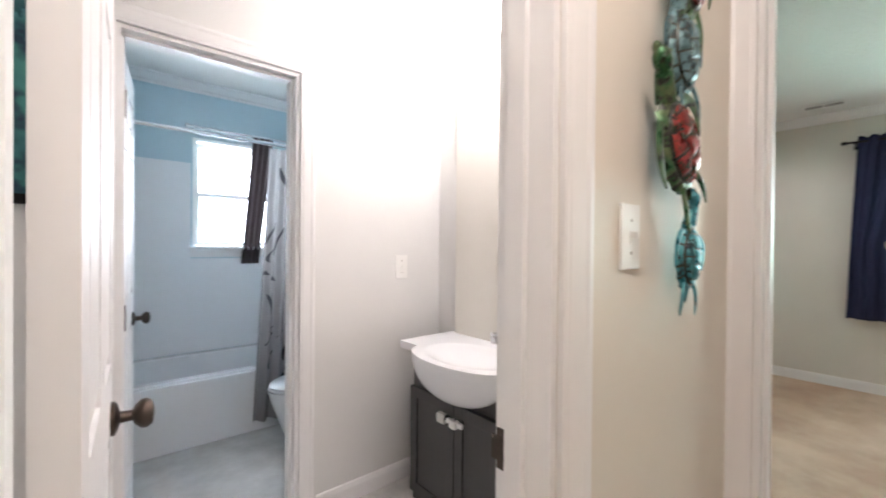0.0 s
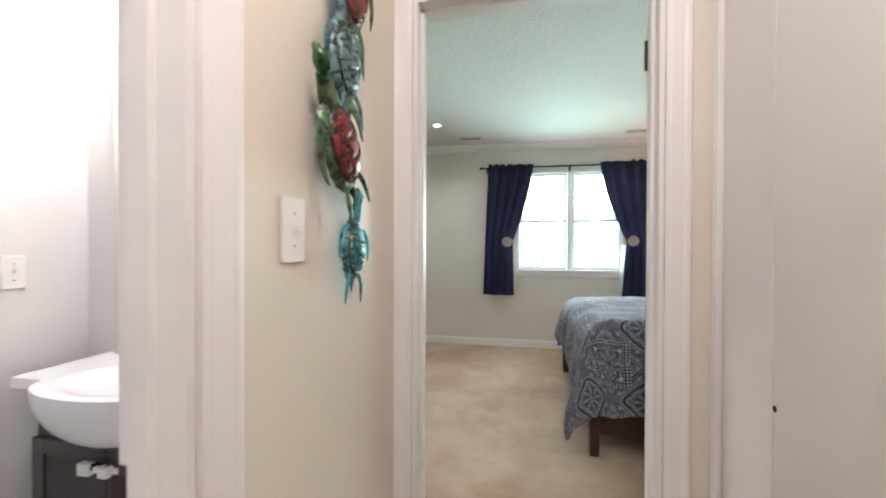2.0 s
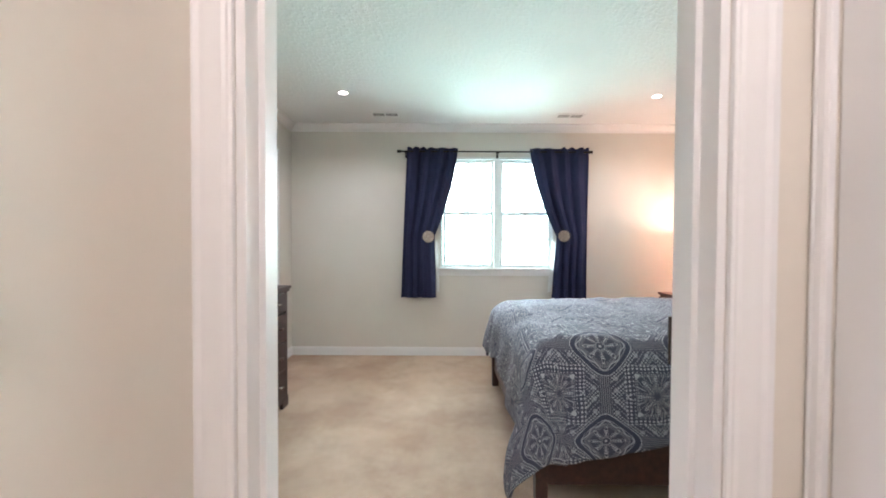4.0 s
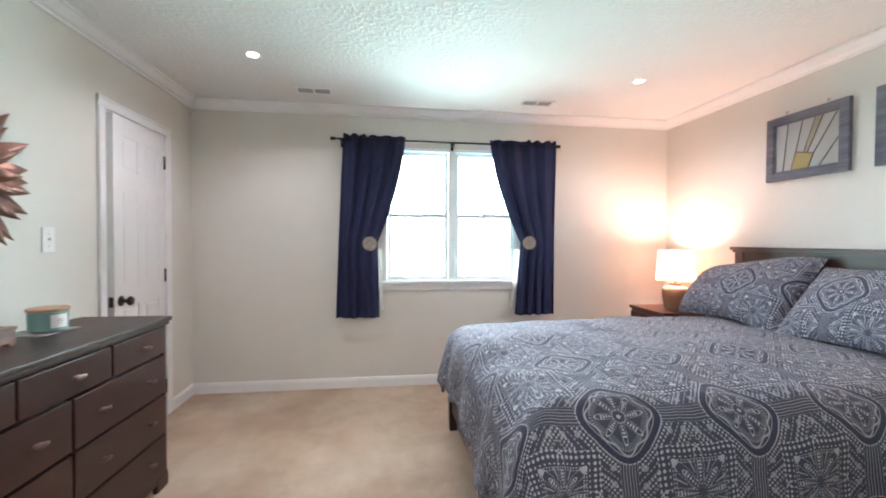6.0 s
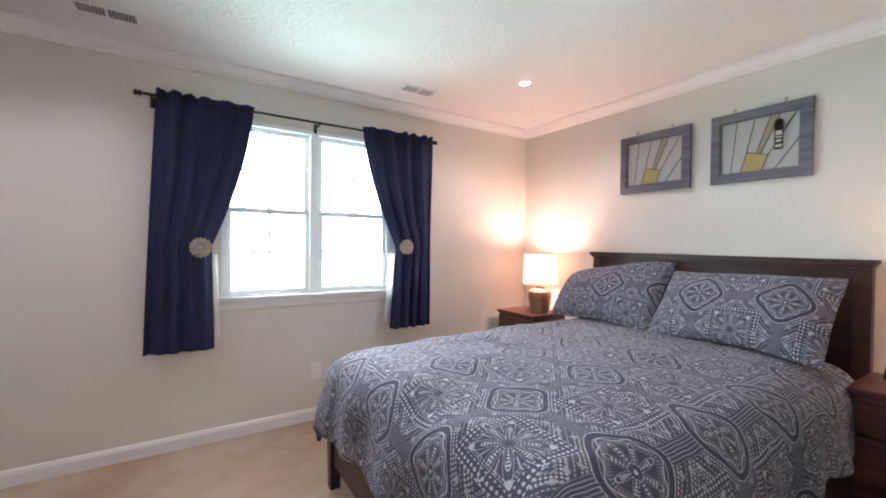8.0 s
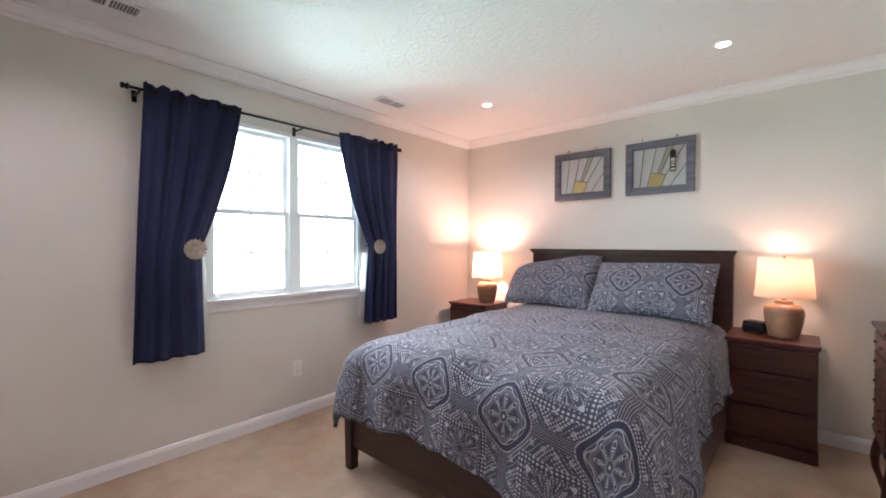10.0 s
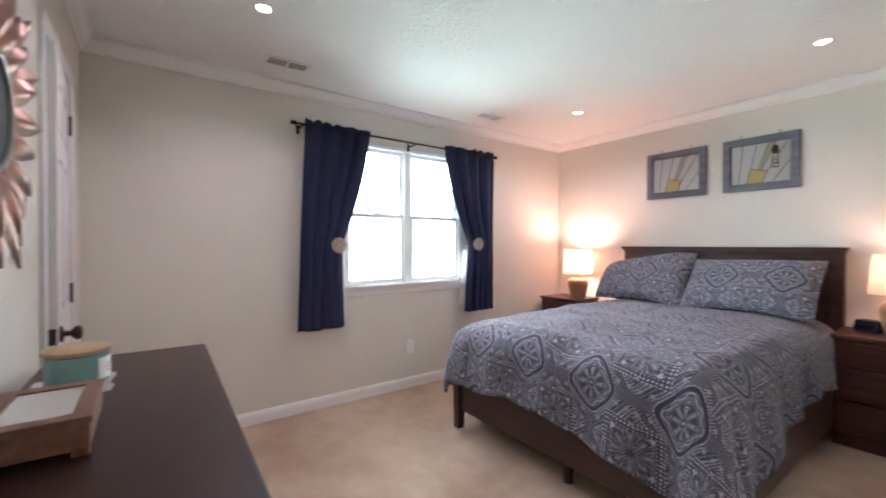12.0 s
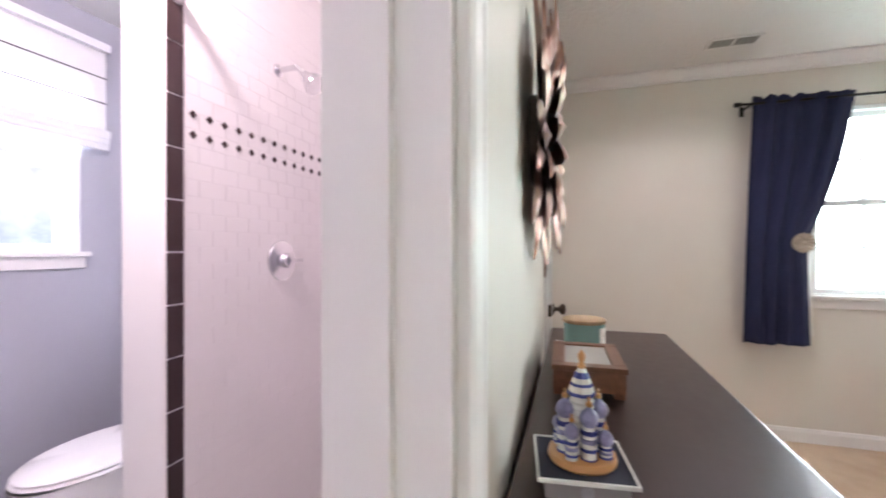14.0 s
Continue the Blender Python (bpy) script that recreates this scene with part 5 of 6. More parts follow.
def make_keepsake():
    ob = thing("wooden_box", "reddish wooden keepsake box with a glass-topped lid", "box", pose(3.335, 2.118, DT, 0, 0, 0))
    bm = B(-0.125, 0.125, -0.080, 0.080, 0.012, 0.058, 0.003)
    part("body", bm, M_BOXWOOD, ob)
    bm = bmesh.new()
    for a0, a1, b0, b1 in ((-0.128, -0.096, -0.083, 0.083), (0.096, 0.128, -0.083, 0.083), (-0.096, 0.096, -0.083, -0.053), (-0.096, 0.096, 0.053, 0.083)):
        box(bm, a0, a1, b0, b1, 0.0585, 0.071, 0.002)
    part("lid", bm, M_BOXWOOD, ob)
    part("lid_panel", B(-0.0955, 0.0955, -0.0525, 0.0525, 0.059, 0.067), paint("silvered_lid_panel", (0.55, 0.53, 0.50), 0.22, 0.1, 60, 0.0), ob, "pale inset lid panel")
    for a in (-0.11, 0.11):
        for b in (-0.066, 0.066):
            part("foot", B(a - 0.012, a + 0.012, b - 0.012, b + 0.012, 0.0, 0.0118), M_BOXWOOD, ob)
    part("clasp", B(0.128, 0.131, -0.010, 0.010, 0.045, 0.066, 0.001), M_COPPER, ob)


make_keepsake()


def make_castle():
    tr = thing("gift_box", "small pale box with a dark top and white rim", "box", pose(2.858, 2.150, DT, 0, 0, 6))
    part("box_body", B(-0.056, 0.056, -0.056, 0.056, 0.0, 0.026, 0.002), paint("grey_card", (0.34, 0.32, 0.33), 0.7, 0.1, 80, 0.05), tr)
    bm = bmesh.new()
    for a0, a1, b0, b1 in ((-0.066, 0.066, -0.066, -0.063), (-0.066, 0.066, 0.063, 0.066), (-0.066, -0.063, -0.063, 0.063), (0.063, 0.066, -0.063, 0.063)):
        box(bm, a0, a1, b0, b1, 0.0262, 0.0318)
    part("rim", bm, M_PLASTIC, tr)
    part("top_cloth", B(-0.0628, 0.0628, -0.0628, 0.0628, 0.0262, 0.030), paint("dark_cloth", (0.03, 0.03, 0.05), 0.9, 0.2, 200, 0.2), tr, "dark blue lining")
    part("emblem", lathe(bmesh.new(), [(0.009, 0), (0.009, 0.001), (0.007, 0.0015), (0.001, 0.001)], Matrix.Translation((-0.0562, 0, 0.012)) @ Matrix.Rotation(radians(-90), 4, "Y"), 16), paint("grey_emblem", (0.4, 0.4, 0.45), 0.4, 0.1, 50, 0), tr)
    ob = thing("ceramic_castle", "blue and white ceramic onion-dome castle with orange tips", "figurine", Matrix.Translation((2.860, 2.149, DT + 0.0302)) @ Matrix.Diagonal((0.95, 0.95, 1.18, 1)))
    blue = paint("cobalt_glaze", (0.055, 0.065, 0.24), 0.25, 0.35, 40, 0.1, coarse=60)
    white = paint("white_glaze", (0.62, 0.60, 0.58), 0.25, 0.08, 40, 0.1)
    gold = paint("orange_glaze", (0.55, 0.26, 0.10), 0.3, 0.15, 40, 0.05)
    lil = paint("lilac_glaze", (0.22, 0.21, 0.36), 0.3, 0.3, 90, 0.2, coarse=80)
    part("base", lathe(bmesh.new(), [(0.050, 0.0), (0.052, 0.003), (0.050, 0.010), (0.045, 0.011), (0.001, 0.011)], None, 32), gold, ob, smooth=True)

    def tower(x, y, h, r, dome):
        m = Matrix.Translation((x, y, 0))
        t = part("tower", lathe(bmesh.new(), [(r, 0.010), (r, h * 0.42), (r * 1.10, h * 0.44), (r * 1.10, h * 0.50), (r * 0.86, h * 0.54), (r * 0.84, h)], m, 14), white, ob, smooth=True)
        for k in (0.14, 0.40, 0.60, 0.80):
            part("band", lathe(bmesh.new(), [(r * 0.9, h * k), (r * 1.12, h * k + 0.0008), (r * 1.12, h * (k + 0.10)), (r * 0.9, h * (k + 0.10) + 0.0008)], m, 14), blue if k != 0.60 else lil, t, smooth=True)
        bm = bmesh.new()
        prof = [(0.80, 0.0), (1.16, 0.4), (1.24, 0.85), (0.96, 1.45), (0.40, 1.85), (0.2, 2.15)]
        rings = [[bm.verts.new((x + r * q * (1 + 0.05 * math.cos(9 * a + 2.0 * z)) * math.cos(a), y + r * q * (1 + 0.05 * math.cos(9 * a + 2.0 * z)) * math.sin(a), h + r * z)) for a in [2 * math.pi * i / 27 for i in range(27)]] for q, z in prof]
        for p, q in zip(rings, rings[1:]):
            for i in range(27):
                bm.faces.new((p[i], p[(i + 1) % 27], q[(i + 1) % 27], q[i]))
        bm.faces.new(rings[-1])
        part("dome", bm, dome, t, smooth=True)
        part("tip", lathe(bmesh.new(), [(r * 0.22, h + r * 2.0), (r * 0.45, h + r * 2.2), (r * 0.40, h + r * 2.5), (r * 0.14, h + r * 2.7), (r * 0.22, h + r * 2.95), (0.0004, h + r * 3.2)], m, 10), gold, t, smooth=True)

    # ringed middle tower under an eight-sided tent roof
    t = part("spire", lathe(bmesh.new(), [(0.019, 0.010), (0.019, 0.046), (0.017, 0.048)] + [q for i in range(4) for q in ((0.0165, 0.048 + 0.0075 * i), (0.0185, 0.051 + 0.0075 * i), (0.0165, 0.0545 + 0.0075 * i))] + [(0.0165, 0.080)], None, 16), white, ob, smooth=True)
    part("tent_roof", lathe(bmesh.new(), [(0.0170, 0.0795), (0.0200, 0.081), (0.0190, 0.088), (0.0145, 0.098), (0.0090, 0.108), (0.0050, 0.114)], None, 8), white, t)
    for z0, r0, z1, r1 in ((0.0805, 0.0200, 0.0850, 0.0198), (0.0925, 0.0172, 0.0960, 0.0155), (0.1020, 0.0125, 0.1090, 0.0086)):
        part("band", lathe(bmesh.new(), [(r0 - 0.003, z0), (r0 + 0.0005, z0), (r1 + 0.0005, z1), (r1 - 0.003, z1)], None, 8), blue, t)
    part("tip", lathe(bmesh.new(), [(0.005, 0.1135), (0.0068, 0.116), (0.0045, 0.1185), (0.0038, 0.122), (0.0058, 0.126), (0.0056, 0.131), (0.002, 0.135), (0.0005, 0.137)], None, 12), gold, t, smooth=True)
    for i, (h, dome) in enumerate(((0.050, blue), (0.030, lil), (0.054, lil), (0.036, lil), (0.050, lil), (0.026, lil), (0.052, lil), (0.030, blue))):
        an = 2 * math.pi * i / 8 + 0.35
        rr = 0.027 if i % 2 == 0 else 0.037
        tower(rr * math.cos(an), rr * math.sin(an), h, 0.0112 if i % 2 == 0 else 0.0092, dome)


make_castle()


# ---------------------------------------------------------------- fittings
def make_switch(m, label, name="light_switch", rocker=False):
    """Local x along the wall, z up, y out of the wall."""
    ob = thing(name, label, "light switch" if name == "light_switch" else "outlet", m)
    part("plate", B(-0.036, 0.036, 0.0005, 0.007, -0.060, 0.060, 0.003), M_PLASTIC, ob)
    if name == "light_switch":
        part("collar", B(-0.006, 0.006, 0.007, 0.0085, -0.013, 0.013), M_PLASTIC, ob)
        bm = B(-0.0045, 0.0045, 0.007, 0.020, -0.002, 0.009, 0.002)
        part("toggle", bm, M_PLASTIC, ob)
        for z in (-0.030, 0.030):
            part("screw", lathe(bmesh.new(), [(0.003, 0), (0.003, 0.001), (0.001, 0.0014)], Matrix.Translation((0, 0.007, z)) @ Matrix.Rotation(radians(-90), 4, "X"), 8), M_SILVER, ob)
    else:
        for z in (-0.021, 0.021):
            so = part("socket", B(-0.017, 0.017, 0.007, 0.0085, z - 0.014, z + 0.014, 0.0006), M_PLASTIC, ob)
            for a in (-0.006, 0.006):
                # dark chips on the socket face, coloured as the shade in its slots
                part("slot", B(a - 0.0012, a + 0.0012, 0.0085, 0.0088, z - 0.002, z + 0.006), M_FLAT_BLACK, so)
    return ob


make_switch(pose(1.054, H_N, 1.245, 0, 0, 180), "white toggle switch on a cream hall wall")
make_switch(pose(3.905, N_Y, 1.284, 0, 0, 180), "white toggle switch beside the closet door")
make_switch(pose(1.515, 2.44, 1.115, 0, 0, 180), "white switch plate on a pale grey wall")
make_switch(pose(E_X, 0.062, 0.360, 0, 0, 90), "white outlet low on the window wall", "outlet")


def make_vent(x, y, label):
    ob = thing("ceiling_vent", label, "ceiling vent", Matrix.Translation((x, y, CEIL)), "ceiling vents")
    bm = bmesh.new()
    for a0, a1, b0, b1 in ((-0.062, 0.062, -0.135, -0.120), (-0.062, 0.062, 0.120, 0.135), (-0.062, -0.048, -0.120, 0.120), (0.048, 0.062, -0.120, 0.120), (-0.048, 0.048, -0.006, 0.006)):
        box(bm, a0, a1, b0, b1, -0.008, -0.0005)
    part("frame", bm, M_SMOOTH, ob)
    # flat dark sheet under the ceiling, painted shade in place of an open duct
    part("duct_shade", B(-0.050, 0.050, -0.122, 0.122, -0.0012, -0.0004), M_FLAT_BLACK, ob)
    for i in range(18):
        b = -0.113 + 0.226 * i / 17
        bm = B(-0.048, 0.048, b - 0.0035, b + 0.0035, -0.0065, -0.0022)
        part("slat", bm, M_VENT, ob)


make_vent(4.972, 1.215, "white metal ceiling vent with slats")
make_vent(4.990, -0.572, "white metal ceiling vent with slats over the curtain")


def make_downlight(x, y, watts):
    ob = thing("downlight", "small recessed ceiling downlight, switched on", "ceiling light", Matrix.Translation((x, y, CEIL)), "bedroom downlights")
    bm = bmesh.new()
    sheet(bm, lambda u, v: Vector(((0.031 + 0.021 * v) * math.cos(2 * math.pi * u), (0.031 + 0.021 * v) * math.sin(2 * math.pi * u), -0.001 - 0.006 * math.sin(math.pi * v))), 32, 4)
    part("trim_ring", bm, M_TRIM, ob, smooth=True)
    part("lens", tube(bmesh.new(), (0, 0, -0.004), (0, 0, -0.0006), 0.031, seg=28), M_LED, ob, "bright warm lens")
    lamp("downlight_beam", "SPOT", look((x, y, CEIL - 0.012), (x, y, 0)), watts, (1.0, 0.96, 0.91), 0.03, 150)


for x, y, watts in ((4.405, 1.482, 20.0), (4.447, -1.128, 19.0), (2.850, -1.188, 6.0)):
    make_downlight(x, y, watts)


# ---------------------------------------------------------------- hall wall art
def turtle(x, z, size, tilt, shell, skin, label, out=0.026):
    """A flat metal sea turtle: head at +y before the tilt, belly towards the wall; one mesh with two glazes."""
    bm = bmesh.new()
    s = size

    def mark(first, idx):
        bm.faces.ensure_lookup_table()
        for f in bm.faces[first:]:
            f.material_index = idx

    RX, RY = 0.33, 0.47

    def plates(px, py):
        """How near a point of the shell lies to a joint between plates (0 on the joint), and whether it is on the rim."""
        nx, ny = px / RX, py / RY
        r = math.hypot(nx, ny)
        if r > 0.80:
            k = (math.atan2(ny, nx) / (2 * math.pi) * 18) % 1.0
            return min(abs(r - 0.80) * 1.2, min(k, 1 - k) * 0.30), True
        row = (ny * 2.3 + 0.5) % 1.0
        edge = 0.30 + 0.10 * abs(row - 0.5)
        side = ((ny * 2.3) + 0.02) % 1.0
        d = abs(abs(nx) - edge) * 0.9
        d = min(d, min(row, 1 - row) * 0.42 if abs(nx) < edge else min(side, 1 - side) * 0.42)
        return min(d, (0.80 - r) * 1.2), False

    def dome(u, v):
        an, r = 2 * math.pi * u, v
        px, py = RX * r * math.cos(an), RY * r * math.sin(an)
        d, rim = plates(px, py)
        lift = min(d, 0.09) / 0.09
        h = 0.17 * max(0.0, 1 - r ** 2.2) ** 0.7 + (0.020 if rim else 0.030) * lift ** 0.6
        return Vector((s * px, s * (py - 0.02), s * h))

    sheet(bm, dome, 84, 30)
    for f in bm.faces:
        c = f.calc_center_median()
        d, rim = plates(c.x / s, c.y / s + 0.02)
        f.material_index = 2 if d < 0.022 else (1 if rim else 0)
    n0 = len(bm.faces)
    # neck, head with a beak, eyes, flippers, tail
    tube(bm, (0, s * 0.40, s * 0.04), (0, s * 0.66, s * 0.08), s * 0.088, s * 0.070, 12)
    ball(bm, (0, s * 0.74, s * 0.09), s * 0.092, 0.86, 1.40, 0.80, 12)
    ball(bm, (0, s * 0.85, s * 0.075), s * 0.045, 0.9, 1.3, 0.8, 10)
    for sx in (-1, 1):
        ball(bm, (sx * s * 0.062, s * 0.78, s * 0.13), s * 0.022, 1, 1, 1, 8)

        def blade(u, v, p0, p1, p2, wide):
            q = v * 2 - 1
            x = (1 - u) ** 2 * p0[0] + 2 * u * (1 - u) * p1[0] + u * u * p2[0]
            y = (1 - u) ** 2 * p0[1] + 2 * u * (1 - u) * p1[1] + u * u * p2[1]
            tx, ty = 2 * (1 - u) * (p1[0] - p0[0]) + 2 * u * (p2[0] - p1[0]), 2 * (1 - u) * (p1[1] - p0[1]) + 2 * u * (p2[1] - p1[1])
            ln = math.hypot(tx, ty)
            w = wide * (0.55 + 0.9 * u) * (1 - u ** 3) ** 0.8 + 0.004
            return Vector((s * sx * (x - ty / ln * w * q), s * (y + tx / ln * w * q), s * (0.05 + 0.03 * math.sin(u * 2.6) + 0.035 * (1 - q * q) * (1 - 0.6 * u))))

        sheet(bm, lambda u, v: blade(u, v, (0.24, 0.30), (0.55, 0.24), (0.48, -0.18), 0.072), 12, 6)
        sheet(bm, lambda u, v: blade(u, v, (0.15, -0.36), (0.26, -0.50), (0.27, -0.80), 0.052), 10, 6)
    tube(bm, (0, -s * 0.46, s * 0.03), (0, -s * 0.64, s * 0.04), s * 0.045, s * 0.006, 8)
    mark(n0, 1)
    ob = part("turtle_sculpture", bm, shell, smooth=True)
    ob.data.materials.append(skin)
    ob.data.materials.append(G_JOINT)
    # upright on the wall: local z points out of the wall (towards -y)
    ob.matrix_world = Matrix.Translation((x, H_N - out, z)) @ Matrix.Rotation(radians(90), 4, "X") @ Matrix.Rotation(radians(tilt), 4, "Z")
    tagged(ob, label, "wall art", "metal turtles in a chain")


def glaze(name, a, b, c, scale=16):
    k = Nodes(name)
    n1 = k.ramp(k.noise(scale, 4), 0.38, 0.62)
    n2_ = k.ramp(k.noise(scale * 1.7, 3), 0.52, 0.62)
    col = k.mix(n2_, k.mix(n1, rgb(*a), rgb(*b)), rgb(*c))
    k.wire(col, k.bsdf.inputs["Base Color"])
    k.bsdf.inputs["Metallic"].default_value = 0.6
    k.wire(k.f("ADD", 0.26, k.f("MULTIPLY", n1, 0.2)), k.bsdf.inputs["Roughness"])
    k.bump(k.noise(60, 2), 0.3, 0.002)
    return k.m


HALL_W = 16.0
G_RED = glaze("red_green_metal_glaze", (0.16, 0.018, 0.018), (0.34, 0.05, 0.045), (0.03, 0.05, 0.03), 34)
G_JOINT = glaze("dark_metal_joint", (0.035, 0.04, 0.035), (0.06, 0.065, 0.05), (0.02, 0.022, 0.02), 40)
G_GREEN = glaze("green_metal_glaze", (0.03, 0.12, 0.05), (0.12, 0.16, 0.08), (0.04, 0.04, 0.035), 30)
G_TEAL = glaze("teal_metal_glaze", (0.03, 0.19, 0.23), (0.09, 0.30, 0.33), (0.03, 0.05, 0.06), 28)
G_STEEL = glaze("blue_grey_metal_glaze", (0.08, 0.15, 0.17), (0.16, 0.27, 0.29), (0.03, 0.045, 0.05), 28)
turtle(1.182, 1.432, 0.222, 37, G_RED, G_GREEN, "red-shelled green metal turtle on the hall wall")
turtle(1.258, 1.210, 0.158, -5, G_TEAL, G_TEAL, "teal metal turtle on the hall wall")
turtle(1.204, 1.622, 0.190, 16, G_STEEL, G_STEEL, "blue-grey metal turtle on the hall wall")
turtle(1.240, 1.800, 0.215, -4, G_RED, G_GREEN, "red and green metal turtle high on the hall wall")
turtle(1.235, 2.010, 0.185, 12, G_STEEL, G_TEAL, "grey and teal metal turtle at the top of the chain")


hl = thing("hall_ceiling_light", "round white ceiling light in the hall", "ceiling light", Matrix.Translation((0.45, 0.50, CEIL)))
part("dome", lathe(bmesh.new(), [(0.14, 0.0), (0.14, -0.012), (0.11, -0.05), (0.03, -0.065)], None, 28), glow_mat("hall_light_glass", (1, 0.92, 0.82), 5.0), hl, smooth=True)
lamp("hall_light", "POINT", Matrix.Translation((0.45, 0.50, 2.30)), HALL_W, (1.0, 0.90, 0.80), 0.09)


# ---------------------------------------------------------------- vanity room
def make_vanity():
    ob = thing("vanity_cabinet", "charcoal two-door vanity cabinet with a child lock", "vanity", Matrix.Translation((1.612, 1.950, 0.006)))
    x0, x1, y0, y1 = -0.155, 0.155, -0.315, 0.315
    part("body", B(x0 + 0.018, x1, y0, y1, 0.0, 0.722), M_CAB, ob)
    for a, b in ((y0 + 0.004, -0.002), (0.002, y1 - 0.004)):
        bm = B(x0 + 0.004, x0 + 0.018, a, b, 0.05, 0.55)
        d = part("door", bm, M_CAB, ob)
        bm = bmesh.new()
        for p0, p1, q0, q1 in ((a, a + 0.05, 0.05, 0.55), (b - 0.05, b, 0.05, 0.55), (a + 0.05, b - 0.05, 0.05, 0.10), (a + 0.05, b - 0.05, 0.50, 0.55)):
            box(bm, x0 - 0.004, x0 + 0.0045, p0, p1, q0, q1, 0.002)
        part("door_frame", bm, M_CAB, d)
        ky = a + 0.028 if a > -0.01 else b - 0.028
        bm = lathe(bmesh.new(), [(0.006, 0), (0.005, 0.012), (0.013, 0.017), (0.013, 0.024), (0.002, 0.028)], Matrix.Translation((x0 - 0.004, ky, 0.490)) @ Matrix.Rotation(radians(-90), 4, "Y"), 14)
        part("knob", bm, M_BLACK, d, "dark round knob", smooth=True)
    lk = thing("child_lock", "white plastic child lock across two cabinet knobs", "child lock", Matrix.Translation((1.440, 1.950, 0.490)))
    bm = B(-0.012, 0.0, -0.075, 0.055, -0.010, 0.010, 0.004)
    part("strap", bm, M_PLASTIC, lk)
    part("catch", B(-0.022, 0.002, 0.028, 0.075, -0.020, 0.020, 0.006), M_PLASTIC, lk)
    part("slide", B(-0.026, 0.001, -0.048, -0.010, -0.017, 0.017, 0.006), M_PLASTIC, lk)
    # cast top with a bowl that swells out in front
    top = thing("sink", "glossy white cast sink top with a round bowed front", "sink", Matrix.Translation((1.612, 1.950, 0.729)))
    bm = bmesh.new()

    def plan(t):
        y = y0 - 0.018 + (y1 - y0 + 0.056) * t
        q = max(0.0, 1 - ((y + 0.05) / 0.262) ** 2)
        return y, x0 - 0.036 - 0.125 * q ** 0.5

    def surf(u, v):
        y, front = plan(u)
        x = front + (x1 - 0.002 - front) * v
        r = math.hypot((x + 0.12) / 0.155, (y + 0.05) / 0.230)
        dip = -0.034 * max(0.0, 1 - r ** 2.4)
        return Vector((x, y, 0.040 + dip))

    sheet(bm, surf, 56, 30)

    def skirt(u, v):
        y, front = plan(u)
        q = max(0.0, 1 - ((y + 0.05) / 0.262) ** 2)
        deep = 0.034 + 0.145 * q ** 0.5
        back = 0.105 * q ** 0.5
        return Vector((front + back * (1 - math.cos(v * math.pi / 2)), y, 0.040 - deep * math.sin(v * math.pi / 2)))

    sheet(bm, skirt, 56, 10)
    box(bm, x0 + 0.0, x1 - 0.002, y0 - 0.018, y1 + 0.018, 0.0, 0.004)
    box(bm, x0 - 0.018, x1 - 0.002, y0 - 0.018, y0 - 0.012, 0.0, 0.039)
    box(bm, x0 - 0.018, x1 - 0.002, y1 + 0.012, y1 + 0.018, 0.0, 0.039)
    part("basin", bm, M_TUB, top, smooth=True)
    part("splash", B(x1 - 0.016, x1 - 0.001, y0 - 0.018, y1 + 0.018, 0.0405, 0.060, 0.004), M_TUB, top)
    tap = thing("faucet", "small chrome faucet on the sink", "faucet", Matrix.Translation((1.727, 1.900, 0.769)))
    bm = lathe(bmesh.new(), [(0.022, 0), (0.022, 0.006), (0.014, 0.012), (0.013, 0.07), (0.005, 0.078)], None, 16)
    tube(bm, (0, 0, 0.055), (-0.10, 0, 0.070), 0.010, 0.008, 12)
    part("spout", bm, M_CHROME, tap, smooth=True)
    for s in (-1, 1):
        part("tap_knob", lathe(bmesh.new(), [(0.016, 0), (0.013, 0.01), (0.018, 0.022), (0.015, 0.034), (0.002, 0.038)], Matrix.Translation((0, 0.075 * s, 0)), 14), M_CHROME, tap, smooth=True)


make_vanity()

mir = thing("vanity_mirror", "plain frameless wall mirror over the sink", "mirror", Matrix.Translation((1.775, 1.98, 1.445)))
part("glass", B(-0.006, -0.0005, -0.30, 0.30, -0.385, 0.395), M_MIRROR, mir)
for y0, y1, z0, z1 in ((-0.30, -0.288, -0.3845, 0.3945), (0.288, 0.30, -0.3845, 0.3945), (-0.288, 0.288, 0.3825, 0.3945)):
    part("bevelled_edge", B(-0.0075, -0.0062, y0, y1, z0, z1), M_SILVER, mir)
part("bottom_clip", B(-0.009, -0.0005, -0.29, 0.29, -0.392, -0.3855), M_CHROME, mir)


def make_vanity_light():
    ob = thing("vanity_light", "chrome vanity light bar with bright frosted shades", "wall lamp", Matrix.Translation((1.775, 1.88, 2.19)))
    part("back_bar", B(-0.025, -0.0005, -0.26, 0.26, -0.03, 0.03, 0.006), M_CHROME, ob)
    for y in (-0.18, 0.0, 0.18):
        part("arm", tube(bmesh.new(), (-0.02, y, 0.0), (-0.085, y, 0.0), 0.008, seg=10), M_CHROME, ob)
        bm = lathe(bmesh.new(), [(0.028, -0.01), (0.034, 0.0), (0.050, 0.075), (0.056, 0.105), (0.052, 0.105), (0.01, 0.03)], Matrix.Translation((-0.09, y, -0.01)), 20)
        part("shade", bm, M_FROST, ob, "glowing frosted glass shade", smooth=True)
    lamp("vanity_glow", "POINT", Matrix.Translation((1.56, 1.88, 2.16)), VANITY_W, (1.0, 0.95, 0.89), 0.10)


VANITY_W = 18.0
make_vanity_light()

